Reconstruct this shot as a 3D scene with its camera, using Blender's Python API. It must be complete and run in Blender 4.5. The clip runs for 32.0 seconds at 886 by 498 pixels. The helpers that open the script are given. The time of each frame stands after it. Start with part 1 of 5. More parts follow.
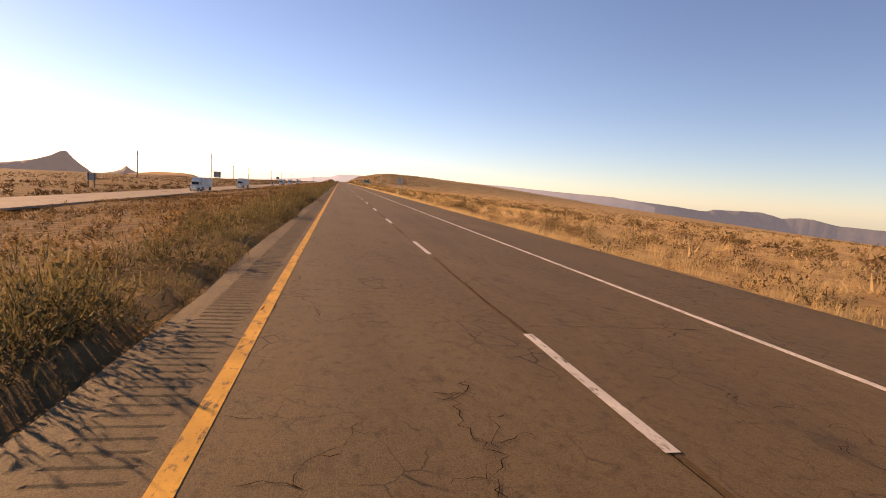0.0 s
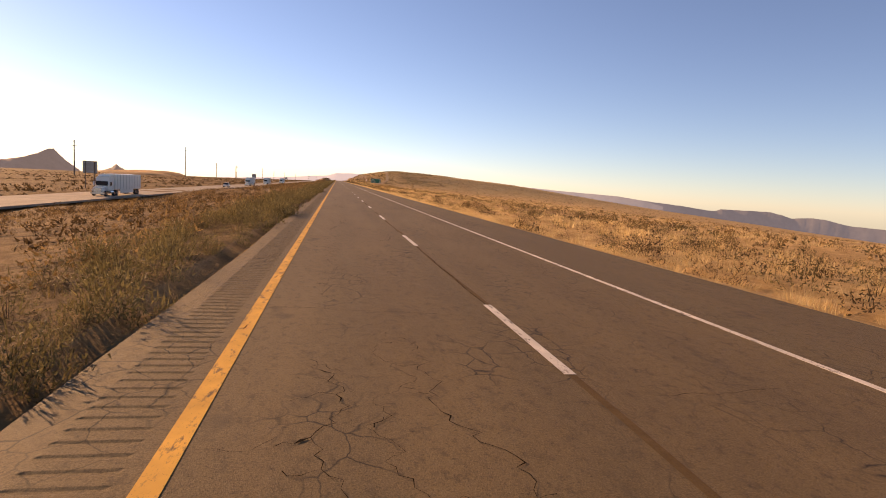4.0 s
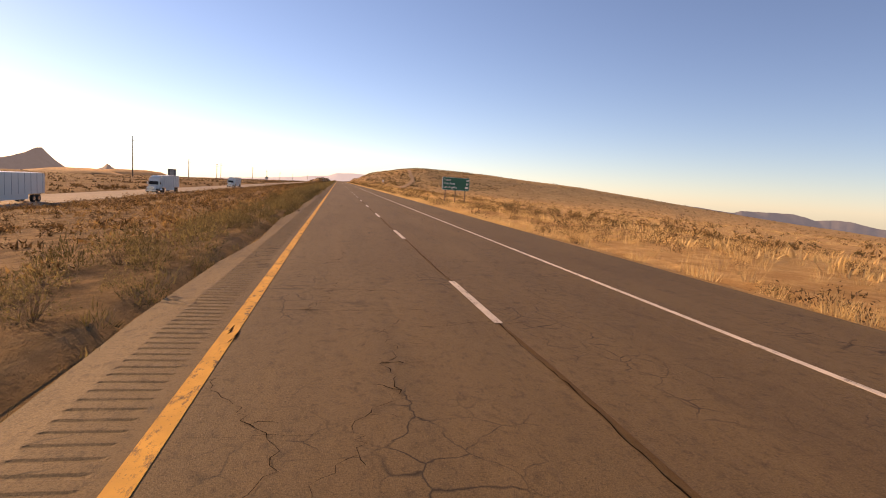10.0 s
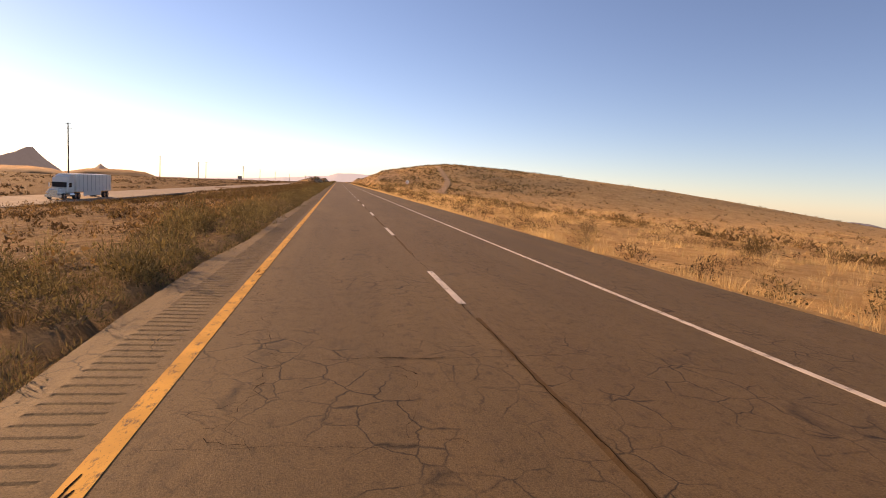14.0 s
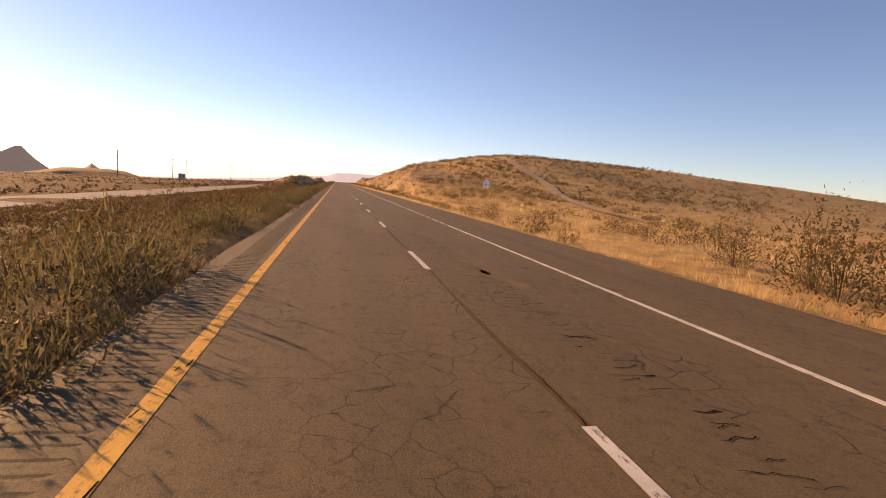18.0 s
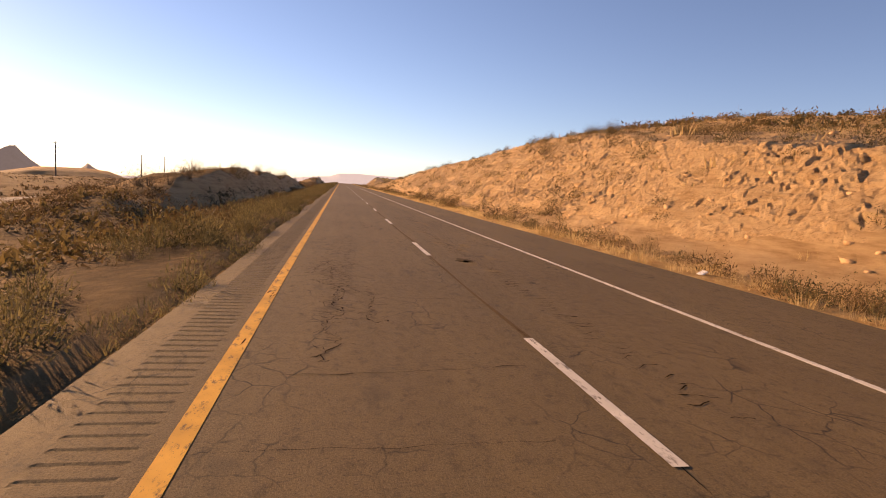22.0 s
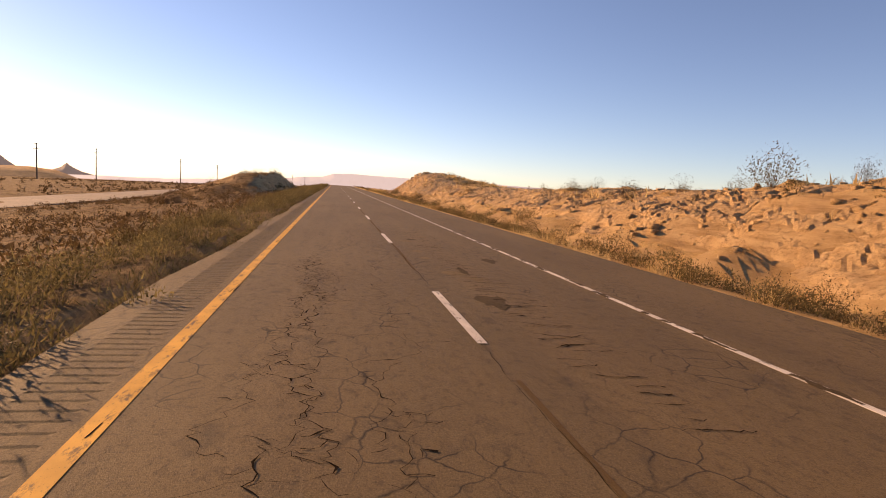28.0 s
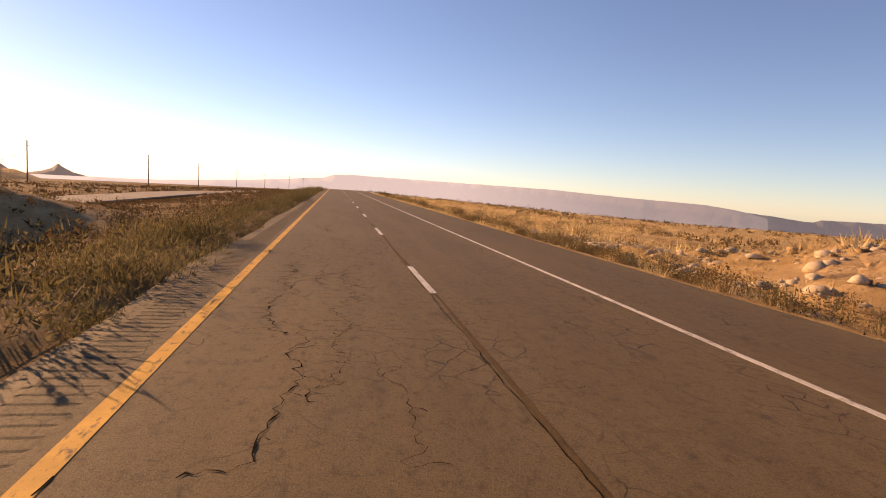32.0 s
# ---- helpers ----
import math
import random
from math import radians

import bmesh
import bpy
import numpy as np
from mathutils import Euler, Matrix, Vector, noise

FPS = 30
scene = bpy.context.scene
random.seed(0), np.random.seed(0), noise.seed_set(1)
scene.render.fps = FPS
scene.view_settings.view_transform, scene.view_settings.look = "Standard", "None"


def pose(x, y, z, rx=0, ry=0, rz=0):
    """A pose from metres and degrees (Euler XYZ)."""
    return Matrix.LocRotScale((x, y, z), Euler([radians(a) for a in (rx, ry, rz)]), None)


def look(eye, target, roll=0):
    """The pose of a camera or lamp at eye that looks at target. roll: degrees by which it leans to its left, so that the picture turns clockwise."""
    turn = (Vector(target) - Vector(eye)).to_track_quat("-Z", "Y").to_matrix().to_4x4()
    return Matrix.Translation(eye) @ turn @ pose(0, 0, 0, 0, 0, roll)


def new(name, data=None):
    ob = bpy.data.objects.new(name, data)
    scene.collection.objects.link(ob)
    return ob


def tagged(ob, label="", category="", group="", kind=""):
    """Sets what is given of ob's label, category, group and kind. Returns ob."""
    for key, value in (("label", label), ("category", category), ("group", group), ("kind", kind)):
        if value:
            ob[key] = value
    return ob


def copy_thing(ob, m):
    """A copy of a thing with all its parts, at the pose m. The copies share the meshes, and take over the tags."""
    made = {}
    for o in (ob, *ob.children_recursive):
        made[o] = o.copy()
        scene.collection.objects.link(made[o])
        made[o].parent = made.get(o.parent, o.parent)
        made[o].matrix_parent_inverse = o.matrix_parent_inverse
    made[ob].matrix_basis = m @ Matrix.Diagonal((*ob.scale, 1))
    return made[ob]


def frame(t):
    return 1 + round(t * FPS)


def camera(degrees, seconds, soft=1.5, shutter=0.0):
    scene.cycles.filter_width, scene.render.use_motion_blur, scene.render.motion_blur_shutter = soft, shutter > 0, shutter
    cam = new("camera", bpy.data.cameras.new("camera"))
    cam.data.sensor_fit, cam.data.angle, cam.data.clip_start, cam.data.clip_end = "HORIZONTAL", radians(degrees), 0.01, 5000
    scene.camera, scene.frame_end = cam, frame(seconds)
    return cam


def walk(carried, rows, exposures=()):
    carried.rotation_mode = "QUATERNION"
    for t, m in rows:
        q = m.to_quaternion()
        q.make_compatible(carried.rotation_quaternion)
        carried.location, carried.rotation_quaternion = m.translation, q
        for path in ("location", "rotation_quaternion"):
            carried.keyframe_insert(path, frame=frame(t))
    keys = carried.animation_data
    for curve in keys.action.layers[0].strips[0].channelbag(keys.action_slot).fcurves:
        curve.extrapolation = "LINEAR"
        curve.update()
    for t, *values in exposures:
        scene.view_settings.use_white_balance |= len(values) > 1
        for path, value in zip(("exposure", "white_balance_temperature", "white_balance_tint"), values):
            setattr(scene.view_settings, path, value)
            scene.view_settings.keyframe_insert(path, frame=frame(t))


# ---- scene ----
# The world: the carriageway runs along +y, its yellow edge line lies on x = 0, the road surface on z = 0.
ROLL, EYE = 3.72, 1.962
PATH = [(0, 0.99, 0.14, -10.82, -6.26),
        (1, 1.06, 36.78, -10.85, -6.34),
        (2, 1.05, 73.46, -10.66, -6.23),
        (3, 1.02, 109.02, -10.95, -6.39),
        (6, 1.26, 218.45, -11.17, -6.31),
        (7, 1.34, 255.96, -11.03, -6.45),
        (8, 1.35, 290.45, -10.97, -6.35),
        (9, 1.19, 326.15, -10.91, -6.40),
        (10, 1.23, 361.85, -10.99, -6.34),
        (11, 1.22, 397.94, -11.12, -6.23),
        (12, 1.39, 435.24, -11.18, -6.21),
        (13, 1.44, 469.74, -11.16, -6.29),
        (14, 1.49, 506.83, -10.97, -6.30),
        (17, 1.49, 614.83, -11.07, -6.31),
        (18, 1.46, 649.33, -11.04, -6.29),
        (19, 1.34, 685.91, -10.73, -6.25),
        (20, 1.19, 719.60, -10.58, -6.27),
        (21, 1.03, 756.16, -10.87, -6.39),
        (22, 1.07, 792.83, -10.72, -6.24),
        (23, 0.96, 828.79, -10.59, -6.42),
        (24, 0.85, 865.77, -10.99, -6.41),
        (25, 0.97, 900.87, -11.22, -6.32),
        (28, 1.70, 1009.04, -11.27, -6.15),
        (29, 1.80, 1046.37, -11.06, -6.18),
        (30, 1.75, 1081.30, -10.95, -6.35),
        (31, 1.76, 1116.52, -11.32, -6.16),
        (32, 1.76, 1151.89, -11.18, -6.03)]


def heading(x, y, yaw, pitch):
    a, b = radians(yaw), radians(pitch)
    return look((x, y, EYE), (x - math.sin(a) * math.cos(b), y + math.cos(a) * math.cos(b), EYE + math.sin(b)), ROLL)


cam = camera(76.73, 32.0, soft=1.0, shutter=0.0)
walk(cam, [(t, heading(*row)) for t, *row in PATH], [(0.0, 0.98, 8150, 31), (32.0, 0.98, 8150, 31)])

# ---- light ----
SUN_AZ, SUN_EL = -43.0, 16.0
world = bpy.data.worlds.new("sky")
scene.world = world
world.use_nodes = True
wn = world.node_tree.nodes
sky = wn.new("ShaderNodeTexSky")
sky.sky_type, sky.sun_disc = "NISHITA", False
sky.sun_elevation, sky.sun_rotation = radians(SUN_EL), radians(SUN_AZ)
sky.air_density, sky.dust_density, sky.ozone_density, sky.altitude = 1.0, 0.36, 3.6, 1800
world.node_tree.links.new(sky.outputs[0], wn["Background"].inputs[0])
wn["Background"].inputs[1].default_value = 0.0885
sun_lamp = bpy.data.lights.new("sun", "SUN")
sun_lamp.energy, sun_lamp.angle, sun_lamp.color = 4.6, radians(0.8), (1.0, 0.70, 0.39)
sun = new("sun", sun_lamp)
a, e = radians(SUN_AZ), radians(SUN_EL)
sun.matrix_world = look((0, 0, 0), (-math.sin(a) * math.cos(e), -math.cos(a) * math.cos(e), -math.sin(e)))


# ---- materials ----
class Mat:
    """A node material in a few lines."""

    def __init__(self, name, rough=0.8, metal=0.0):
        self.m = bpy.data.materials.new(name)
        self.m.use_nodes = True
        self.t = self.m.node_tree
        self.b = self.t.nodes["Principled BSDF"]
        self.b.inputs["Roughness"].default_value = rough
        self.b.inputs["Metallic"].default_value = metal
        self.co = self.t.nodes.new("ShaderNodeTexCoord").outputs["Object"]

    def node(self, kind, **inputs):
        n = self.t.nodes.new(kind)
        for k, v in inputs.items():
            k = k.replace("_", " ")
            if isinstance(v, bpy.types.NodeSocket):
                self.t.links.new(v, n.inputs[k])
            else:
                n.inputs[k].default_value = v
        return n

    def at(self, sx=1, sy=1, sz=1):
        n = self.node("ShaderNodeMapping", Vector=self.co)
        n.inputs["Scale"].default_value = (sx, sy, sz)
        return n.outputs[0]

    def noise(self, scale, detail=4, rough=0.6, co=None):
        return self.node("ShaderNodeTexNoise", Vector=co or self.co, Scale=scale, Detail=detail, Roughness=rough).outputs["Fac"]

    def ramp(self, fac, *stops):
        n = self.node("ShaderNodeValToRGB", Fac=fac)
        e = n.color_ramp.elements
        while len(e) < len(stops):
            e.new(0.5)
        for s, (p, c) in zip(e, stops):
            s.position = p
            s.color = (c, c, c, 1) if isinstance(c, (int, float)) else (*c, 1)
        return n.outputs[0]

    def mix(self, fac, a, b, how="MIX"):
        n = self.t.nodes.new("ShaderNodeMix")
        n.data_type, n.blend_type = "RGBA", how
        for sock, v in ((n.inputs[0], fac), (n.inputs[6], a), (n.inputs[7], b)):
            if isinstance(v, bpy.types.NodeSocket):
                self.t.links.new(v, sock)
            elif isinstance(v, (int, float)):
                sock.default_value = v if sock.type == "VALUE" else (v, v, v, 1)
            else:
                sock.default_value = (*v, 1)
        return n.outputs[2]

    def colour(self, c):
        if isinstance(c, bpy.types.NodeSocket):
            self.t.links.new(c, self.b.inputs["Base Color"])
        else:
            self.b.inputs["Base Color"].default_value = (*c, 1)
        return self

    def bump(self, fac, strength=0.4, dist=0.02):
        n = self.node("ShaderNodeBump", Height=fac, Strength=strength, Distance=dist)
        self.t.links.new(n.outputs[0], self.b.inputs["Normal"])
        return self

    def gloss(self, fac):
        self.t.links.new(fac, self.b.inputs["Roughness"])
        return self


def plain(name, c, rough=0.6, metal=0.0, vary=0.15, size=8.0, shine=0.4):
    m = Mat(name, rough, metal)
    n = m.noise(size, 5)
    lo, hi = tuple(v * (1 - vary) for v in c), tuple(min(1, v * (1 + vary)) for v in c)
    m.colour(m.ramp(n, (0.3, lo), (0.7, hi)))
    m.b.inputs["Specular IOR Level"].default_value = shine
    m.bump(m.noise(size * 12, 3), 0.15, 0.004)
    return m.m


def asphalt():
    m = Mat("worn_asphalt", 0.8)
    grit = m.noise(60, 4, 0.8)
    patch = m.noise(0.45, 5, 0.6, m.at(1, 0.25, 1))
    wheel = m.noise(1.1, 4, 0.5, m.at(1, 0.02, 1))
    c = m.ramp(patch, (0.3, (0.093, 0.058, 0.024)), (0.7, (0.147, 0.097, 0.040)))
    c = m.mix(m.ramp(wheel, (0.42, 0.0), (0.62, 0.35)), c, (0.059, 0.042, 0.019))
    c = m.mix(m.ramp(grit, (0.38, 0.0), (0.66, 0.62)), c, (0.237, 0.169, 0.086))
    c = m.mix(m.ramp(m.noise(26, 5, 0.8), (0.34, 0.6), (0.47, 0.0)), c, (0.028, 0.020, 0.012))
    mottle = m.noise(7, 6, 0.8, m.at(1, 0.6, 1))
    c = m.mix(m.ramp(mottle, (0.30, 0.65), (0.48, 0.0)), c, (0.025, 0.019, 0.013))
    c = m.mix(m.ramp(mottle, (0.56, 0.0), (0.74, 0.45)), c, (0.209, 0.155, 0.081))
    stain = m.noise(1.6, 3, 0.7, m.at(1, 0.5, 1))
    c = m.mix(m.ramp(stain, (0.60, 0.0), (0.72, 0.45)), c, (0.033, 0.027, 0.020))
    bend = m.node("ShaderNodeVectorMath", **{"Vector": m.node("ShaderNodeTexNoise", Vector=m.co, Scale=2.5, Detail=3.0).outputs["Color"]})
    bend.operation = "MULTIPLY_ADD"
    bend.inputs[1].default_value = (0.28, 0.28, 0.0)
    m.t.links.new(m.at(1, 0.8, 0), bend.inputs[2])
    cell = m.node("ShaderNodeTexVoronoi", Vector=bend.outputs[0], Scale=2.3)
    cell.feature = "DISTANCE_TO_EDGE"
    hair = m.ramp(cell.outputs["Distance"], (0.0, 1.0), (0.028, 0.0))
    where = m.ramp(m.noise(0.7, 4, 0.7, m.at(1, 0.3, 1)), (0.50, 0.0), (0.62, 0.9))
    c = m.mix(m.mix(1.0, hair, where, "MULTIPLY"), c, (0.011, 0.009, 0.007))
    m.b.inputs["Specular IOR Level"].default_value = 0.19
    m.colour(c).bump(grit, 0.8, 0.012)
    return m.m


def paint(name, c):
    """Road paint, dirty and worn through in places."""
    m = Mat(name, 0.75)
    dirt, wear, chip = m.noise(1.3, 4), m.noise(9, 5, 0.75, m.at(1, 0.35, 1)), m.noise(42, 3, 0.8)
    k = m.ramp(dirt, (0.3, tuple(v * 0.68 for v in c)), (0.65, c))
    k = m.mix(m.ramp(wear, (0.54, 0.0), (0.64, 0.85)), k, (0.075, 0.055, 0.04))
    k = m.mix(m.ramp(chip, (0.63, 0.0), (0.70, 0.7)), k, (0.06, 0.045, 0.03))
    m.b.inputs["Specular IOR Level"].default_value = 0.2
    m.colour(k).bump(chip, 0.4, 0.005)
    return m.m


def soil():
    """Sandy desert soil, redder and stonier on the steep cut faces."""
    m = Mat("desert_soil", 0.95)
    big = m.noise(0.05, 6, 0.6)
    mid = m.noise(0.9, 6, 0.65)
    fine = m.noise(14, 5, 0.7)
    c = m.ramp(big, (0.35, (0.48, 0.28, 0.110)), (0.65, (0.62, 0.39, 0.160)))
    c = m.mix(m.ramp(mid, (0.40, 0.0), (0.66, 0.75)), c, (0.74, 0.51, 0.235))
    c = m.mix(m.ramp(fine, (0.35, 0.35), (0.52, 0.0)), c, (0.17, 0.092, 0.04))
    m.b.inputs["Specular IOR Level"].default_value = 0.05
    geo = m.t.nodes.new("ShaderNodeNewGeometry")
    up = m.node("ShaderNodeSeparateXYZ", Vector=geo.outputs["Normal"]).outputs["Z"]
    across = m.node("ShaderNodeSeparateXYZ", Vector=m.co).outputs["X"]
    def span(v, a, b):
        n = m.node("ShaderNodeMapRange", Value=v)
        n.inputs["From Min"].default_value, n.inputs["From Max"].default_value = a, b
        return n.outputs[0]

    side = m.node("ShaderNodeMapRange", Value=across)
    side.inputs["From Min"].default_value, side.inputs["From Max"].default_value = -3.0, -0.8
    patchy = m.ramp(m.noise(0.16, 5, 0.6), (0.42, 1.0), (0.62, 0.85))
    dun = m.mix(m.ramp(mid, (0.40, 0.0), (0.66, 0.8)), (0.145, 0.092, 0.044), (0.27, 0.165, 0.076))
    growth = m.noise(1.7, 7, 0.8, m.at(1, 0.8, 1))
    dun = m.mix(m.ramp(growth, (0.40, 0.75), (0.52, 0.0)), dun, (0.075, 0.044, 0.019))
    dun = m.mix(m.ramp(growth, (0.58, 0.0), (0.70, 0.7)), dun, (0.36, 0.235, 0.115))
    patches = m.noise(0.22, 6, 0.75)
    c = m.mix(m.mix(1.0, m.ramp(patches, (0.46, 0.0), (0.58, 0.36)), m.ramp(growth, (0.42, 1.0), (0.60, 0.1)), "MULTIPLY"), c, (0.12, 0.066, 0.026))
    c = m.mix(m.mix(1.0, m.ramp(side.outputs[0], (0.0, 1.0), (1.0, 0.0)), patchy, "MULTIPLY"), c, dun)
    # soil below the verge brush is darkened: its shade is put into the colour
    brush_shade = m.mix(1.0, m.mix(1.0, span(across, -5.6, -4.2), span(across, -1.2, -1.7), "MULTIPLY"), m.ramp(m.noise(1.1, 5, 0.7), (0.35, 0.9), (0.65, 0.3)), "MULTIPLY")
    c = m.mix(brush_shade, c, (0.085, 0.056, 0.028))
    bed = m.noise(1.4, 5, 0.7, m.at(0.25, 0.25, 2.2))
    face = m.ramp(bed, (0.30, (0.34, 0.20, 0.092)), (0.50, (0.52, 0.338, 0.170)), (0.72, (0.64, 0.44, 0.238)))
    along = m.node("ShaderNodeSeparateXYZ", Vector=m.co).outputs["Y"]

    bare = m.mix(1.0, m.mix(1.0, span(along, 772, 800), span(along, 975, 952), "MULTIPLY"), m.mix(1.0, span(across, 48, 30), span(across, 12.8, 14.8), "MULTIPLY"), "MULTIPLY")
    steep = m.mix(1.0, m.ramp(up, (0.90, 1.0), (0.985, 0.0)), bare, "LIGHTEN")
    c = m.mix(steep, c, face)
    m.colour(c)
    bend = m.node("ShaderNodeVectorMath", **{"Vector": m.node("ShaderNodeTexNoise", Vector=m.co, Scale=0.9, Detail=4.0).outputs["Color"]})
    bend.operation = "MULTIPLY_ADD"
    bend.inputs[1].default_value = (0.9, 0.9, 0.9)
    m.t.links.new(m.at(0.8, 0.8, 1.5), bend.inputs[2])
    block = m.node("ShaderNodeTexVoronoi", Vector=bend.outputs[0], Scale=2.6)
    block.feature = "DISTANCE_TO_EDGE"
    chunk = m.mix(0.93, m.ramp(block.outputs["Distance"], (0.0, 0.0), (0.22, 1.0)), m.noise(3.4, 8, 0.85, m.at(0.7, 0.7, 1.8)))
    m.bump(m.mix(steep, m.mix(0.5, mid, fine), chunk), 1.0, 0.3)
    return m.m


def leafy(name, dark, light, glow=0.35):
    """Thin leaves, stems or straw: each piece takes its own shade, and light comes through."""
    m = Mat(name, 0.75)
    geo = m.t.nodes.new("ShaderNodeNewGeometry")
    c = m.ramp(geo.outputs["Random Per Island"], (0.0, dark), (1.0, light))
    big = m.noise(0.35, 3)
    c = m.mix(m.ramp(big, (0.35, 0.55), (0.65, 0.0)), c, tuple(v * 0.55 for v in dark))
    m.colour(c)
    m.b.inputs["Specular IOR Level"].default_value = 0.15
    through_leaf = m.node("ShaderNodeBsdfTranslucent", Color=c)
    both = m.t.nodes.new("ShaderNodeMixShader")
    both.inputs[0].default_value = glow
    m.t.links.new(m.b.outputs[0], both.inputs[1])
    m.t.links.new(through_leaf.outputs[0], both.inputs[2])
    m.t.links.new(both.outputs[0], m.t.nodes["Material Output"].inputs["Surface"])
    return m.m


def stone(name, lo, hi, scale=2.0):
    m = Mat(name, 0.92)
    n = m.noise(scale, 6, 0.65)
    f = m.noise(scale * 14, 4, 0.7)
    c = m.ramp(n, (0.32, lo), (0.68, hi))
    m.b.inputs["Specular IOR Level"].default_value = 0.1
    c = m.mix(m.ramp(f, (0.3, 0.6), (0.5, 0.0)), c, tuple(v * 0.45 for v in lo))
    m.colour(c).bump(m.mix(0.5, n, f), 0.7, 0.05)
    return m.m


def cut_stone():
    m = Mat("bedded_cut_rock", 0.94)
    n, f, g = m.noise(1.2, 6, 0.65), m.noise(4.5, 8, 0.8, m.at(1, 1, 1.6)), m.noise(16, 5, 0.75)
    c = m.ramp(n, (0.32, (0.46, 0.288, 0.140)), (0.68, (0.68, 0.465, 0.250)))
    c = m.mix(m.ramp(f, (0.36, 0.7), (0.5, 0.0)), c, (0.21, 0.125, 0.06))
    c = m.mix(m.ramp(f, (0.55, 0.0), (0.75, 0.6)), c, (0.70, 0.50, 0.28))
    m.b.inputs["Specular IOR Level"].default_value = 0.06
    m.colour(c).bump(m.mix(0.35, f, g), 1.0, 0.3)
    return m.m


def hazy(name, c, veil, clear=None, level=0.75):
    """Distant rock; the haze of kilometres of bright air is painted on as emission, brightest below the sun and clearer
    away from it.
    """
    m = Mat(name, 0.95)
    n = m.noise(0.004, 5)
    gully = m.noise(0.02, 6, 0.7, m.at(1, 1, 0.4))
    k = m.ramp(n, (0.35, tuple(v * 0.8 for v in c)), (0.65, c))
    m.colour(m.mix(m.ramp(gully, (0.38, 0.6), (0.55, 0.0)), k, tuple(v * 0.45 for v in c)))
    # the rock is made to glow in place of sunlit air before it
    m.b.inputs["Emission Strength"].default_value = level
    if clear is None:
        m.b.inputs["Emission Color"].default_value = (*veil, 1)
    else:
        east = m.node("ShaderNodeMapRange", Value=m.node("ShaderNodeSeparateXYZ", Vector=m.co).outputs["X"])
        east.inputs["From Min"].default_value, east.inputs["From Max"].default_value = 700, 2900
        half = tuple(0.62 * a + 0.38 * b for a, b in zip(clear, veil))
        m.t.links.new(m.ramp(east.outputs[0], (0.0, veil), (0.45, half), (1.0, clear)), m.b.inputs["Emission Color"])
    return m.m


M = dict(
    sage=leafy("sage_leaves", (0.080, 0.065, 0.028), (0.27, 0.212, 0.092), 0.42),
    heads=leafy("dry_flower_heads", (0.30, 0.23, 0.12), (0.55, 0.46, 0.29), 0.45),
    dun=leafy("dun_grass", (0.12, 0.08, 0.03), (0.29, 0.20, 0.08), 0.35),
    straw=leafy("dry_grass", (0.58, 0.39, 0.165), (0.90, 0.68, 0.34), 0.55),
    brush=leafy("brown_brush", (0.075, 0.047, 0.020), (0.165, 0.103, 0.044), 0.35),
    creosote=leafy("creosote_leaves", (0.105, 0.074, 0.028), (0.225, 0.158, 0.062), 0.4),
    tan=leafy("tan_brush", (0.13, 0.078, 0.030), (0.40, 0.255, 0.105), 0.35),
    twig=leafy("dry_twigs", (0.09, 0.06, 0.035), (0.22, 0.15, 0.09), 0.1),
    rock=stone("tan_rock", (0.42, 0.25, 0.125), (0.62, 0.41, 0.22)),
    cutrock=cut_stone(),
    palerock=stone("pale_weathered_rock", (0.38, 0.285, 0.180), (0.60, 0.47, 0.325), 1.4),
    scrub=stone("scrubby_hill_soil", (0.17, 0.102, 0.05), (0.36, 0.225, 0.11), 0.03),
    track=stone("pale_track_dust", (0.44, 0.29, 0.15), (0.56, 0.38, 0.21), 0.4),
    hillrock=hazy("haze_painted_hill_rock", (0.10, 0.072, 0.054), (0.112, 0.094, 0.086)),
    distance=hazy("haze_painted_far_rock", (0.075, 0.066, 0.064), (0.45, 0.40, 0.385), (0.108, 0.103, 0.110)),
    # far road's asphalt is made pale, with the sun's glare put into its colour
    glareroad=stone("glare_pale_asphalt", (0.25, 0.205, 0.155), (0.35, 0.295, 0.225), 0.3),
    asphalt=asphalt(), soil=soil(),
    yellow=paint("yellow_road_paint", (0.76, 0.39, 0.055)),
    white=paint("white_road_paint", (0.68, 0.61, 0.50)),
    tar=plain("crack_tar", (0.022, 0.016, 0.011), 0.95, shine=0.0),
    galv=plain("galvanised_steel", (0.45, 0.43, 0.40), 0.45, 0.7),
    wood=plain("weathered_wood", (0.16, 0.11, 0.075), 0.85, 0, 0.3, 3),
    green=plain("green_sign_sheeting", (0.006, 0.115, 0.062), 0.45, 0, 0.1, 2),
    # sign white darkened for the speed sign, whose shade is put into the colour
    shadewhite=plain("shaded_sign_sheeting", (0.50, 0.47, 0.43), 0.6, 0, 0.12, 4, 0.2),
    signwhite=plain("white_sign_sheeting", (0.88, 0.83, 0.73), 0.45, 0, 0.05, 3),
    black=plain("black_sign_paint", (0.015, 0.015, 0.016), 0.5),
    bare=plain("bare_aluminium", (0.34, 0.31, 0.28), 0.5, 0.4),
    truckwhite=plain("white_vehicle_paint", (0.76, 0.71, 0.63), 0.35, 0, 0.05),
    tyre=plain("tyre_rubber", (0.018, 0.017, 0.016), 0.85),
    glass=plain("dark_window_glass", (0.02, 0.025, 0.03), 0.08),
    chrome=plain("polished_metal", (0.6, 0.6, 0.6), 0.2, 0.9),
    red=plain("red_sign_paint", (0.5, 0.05, 0.03), 0.5),
)


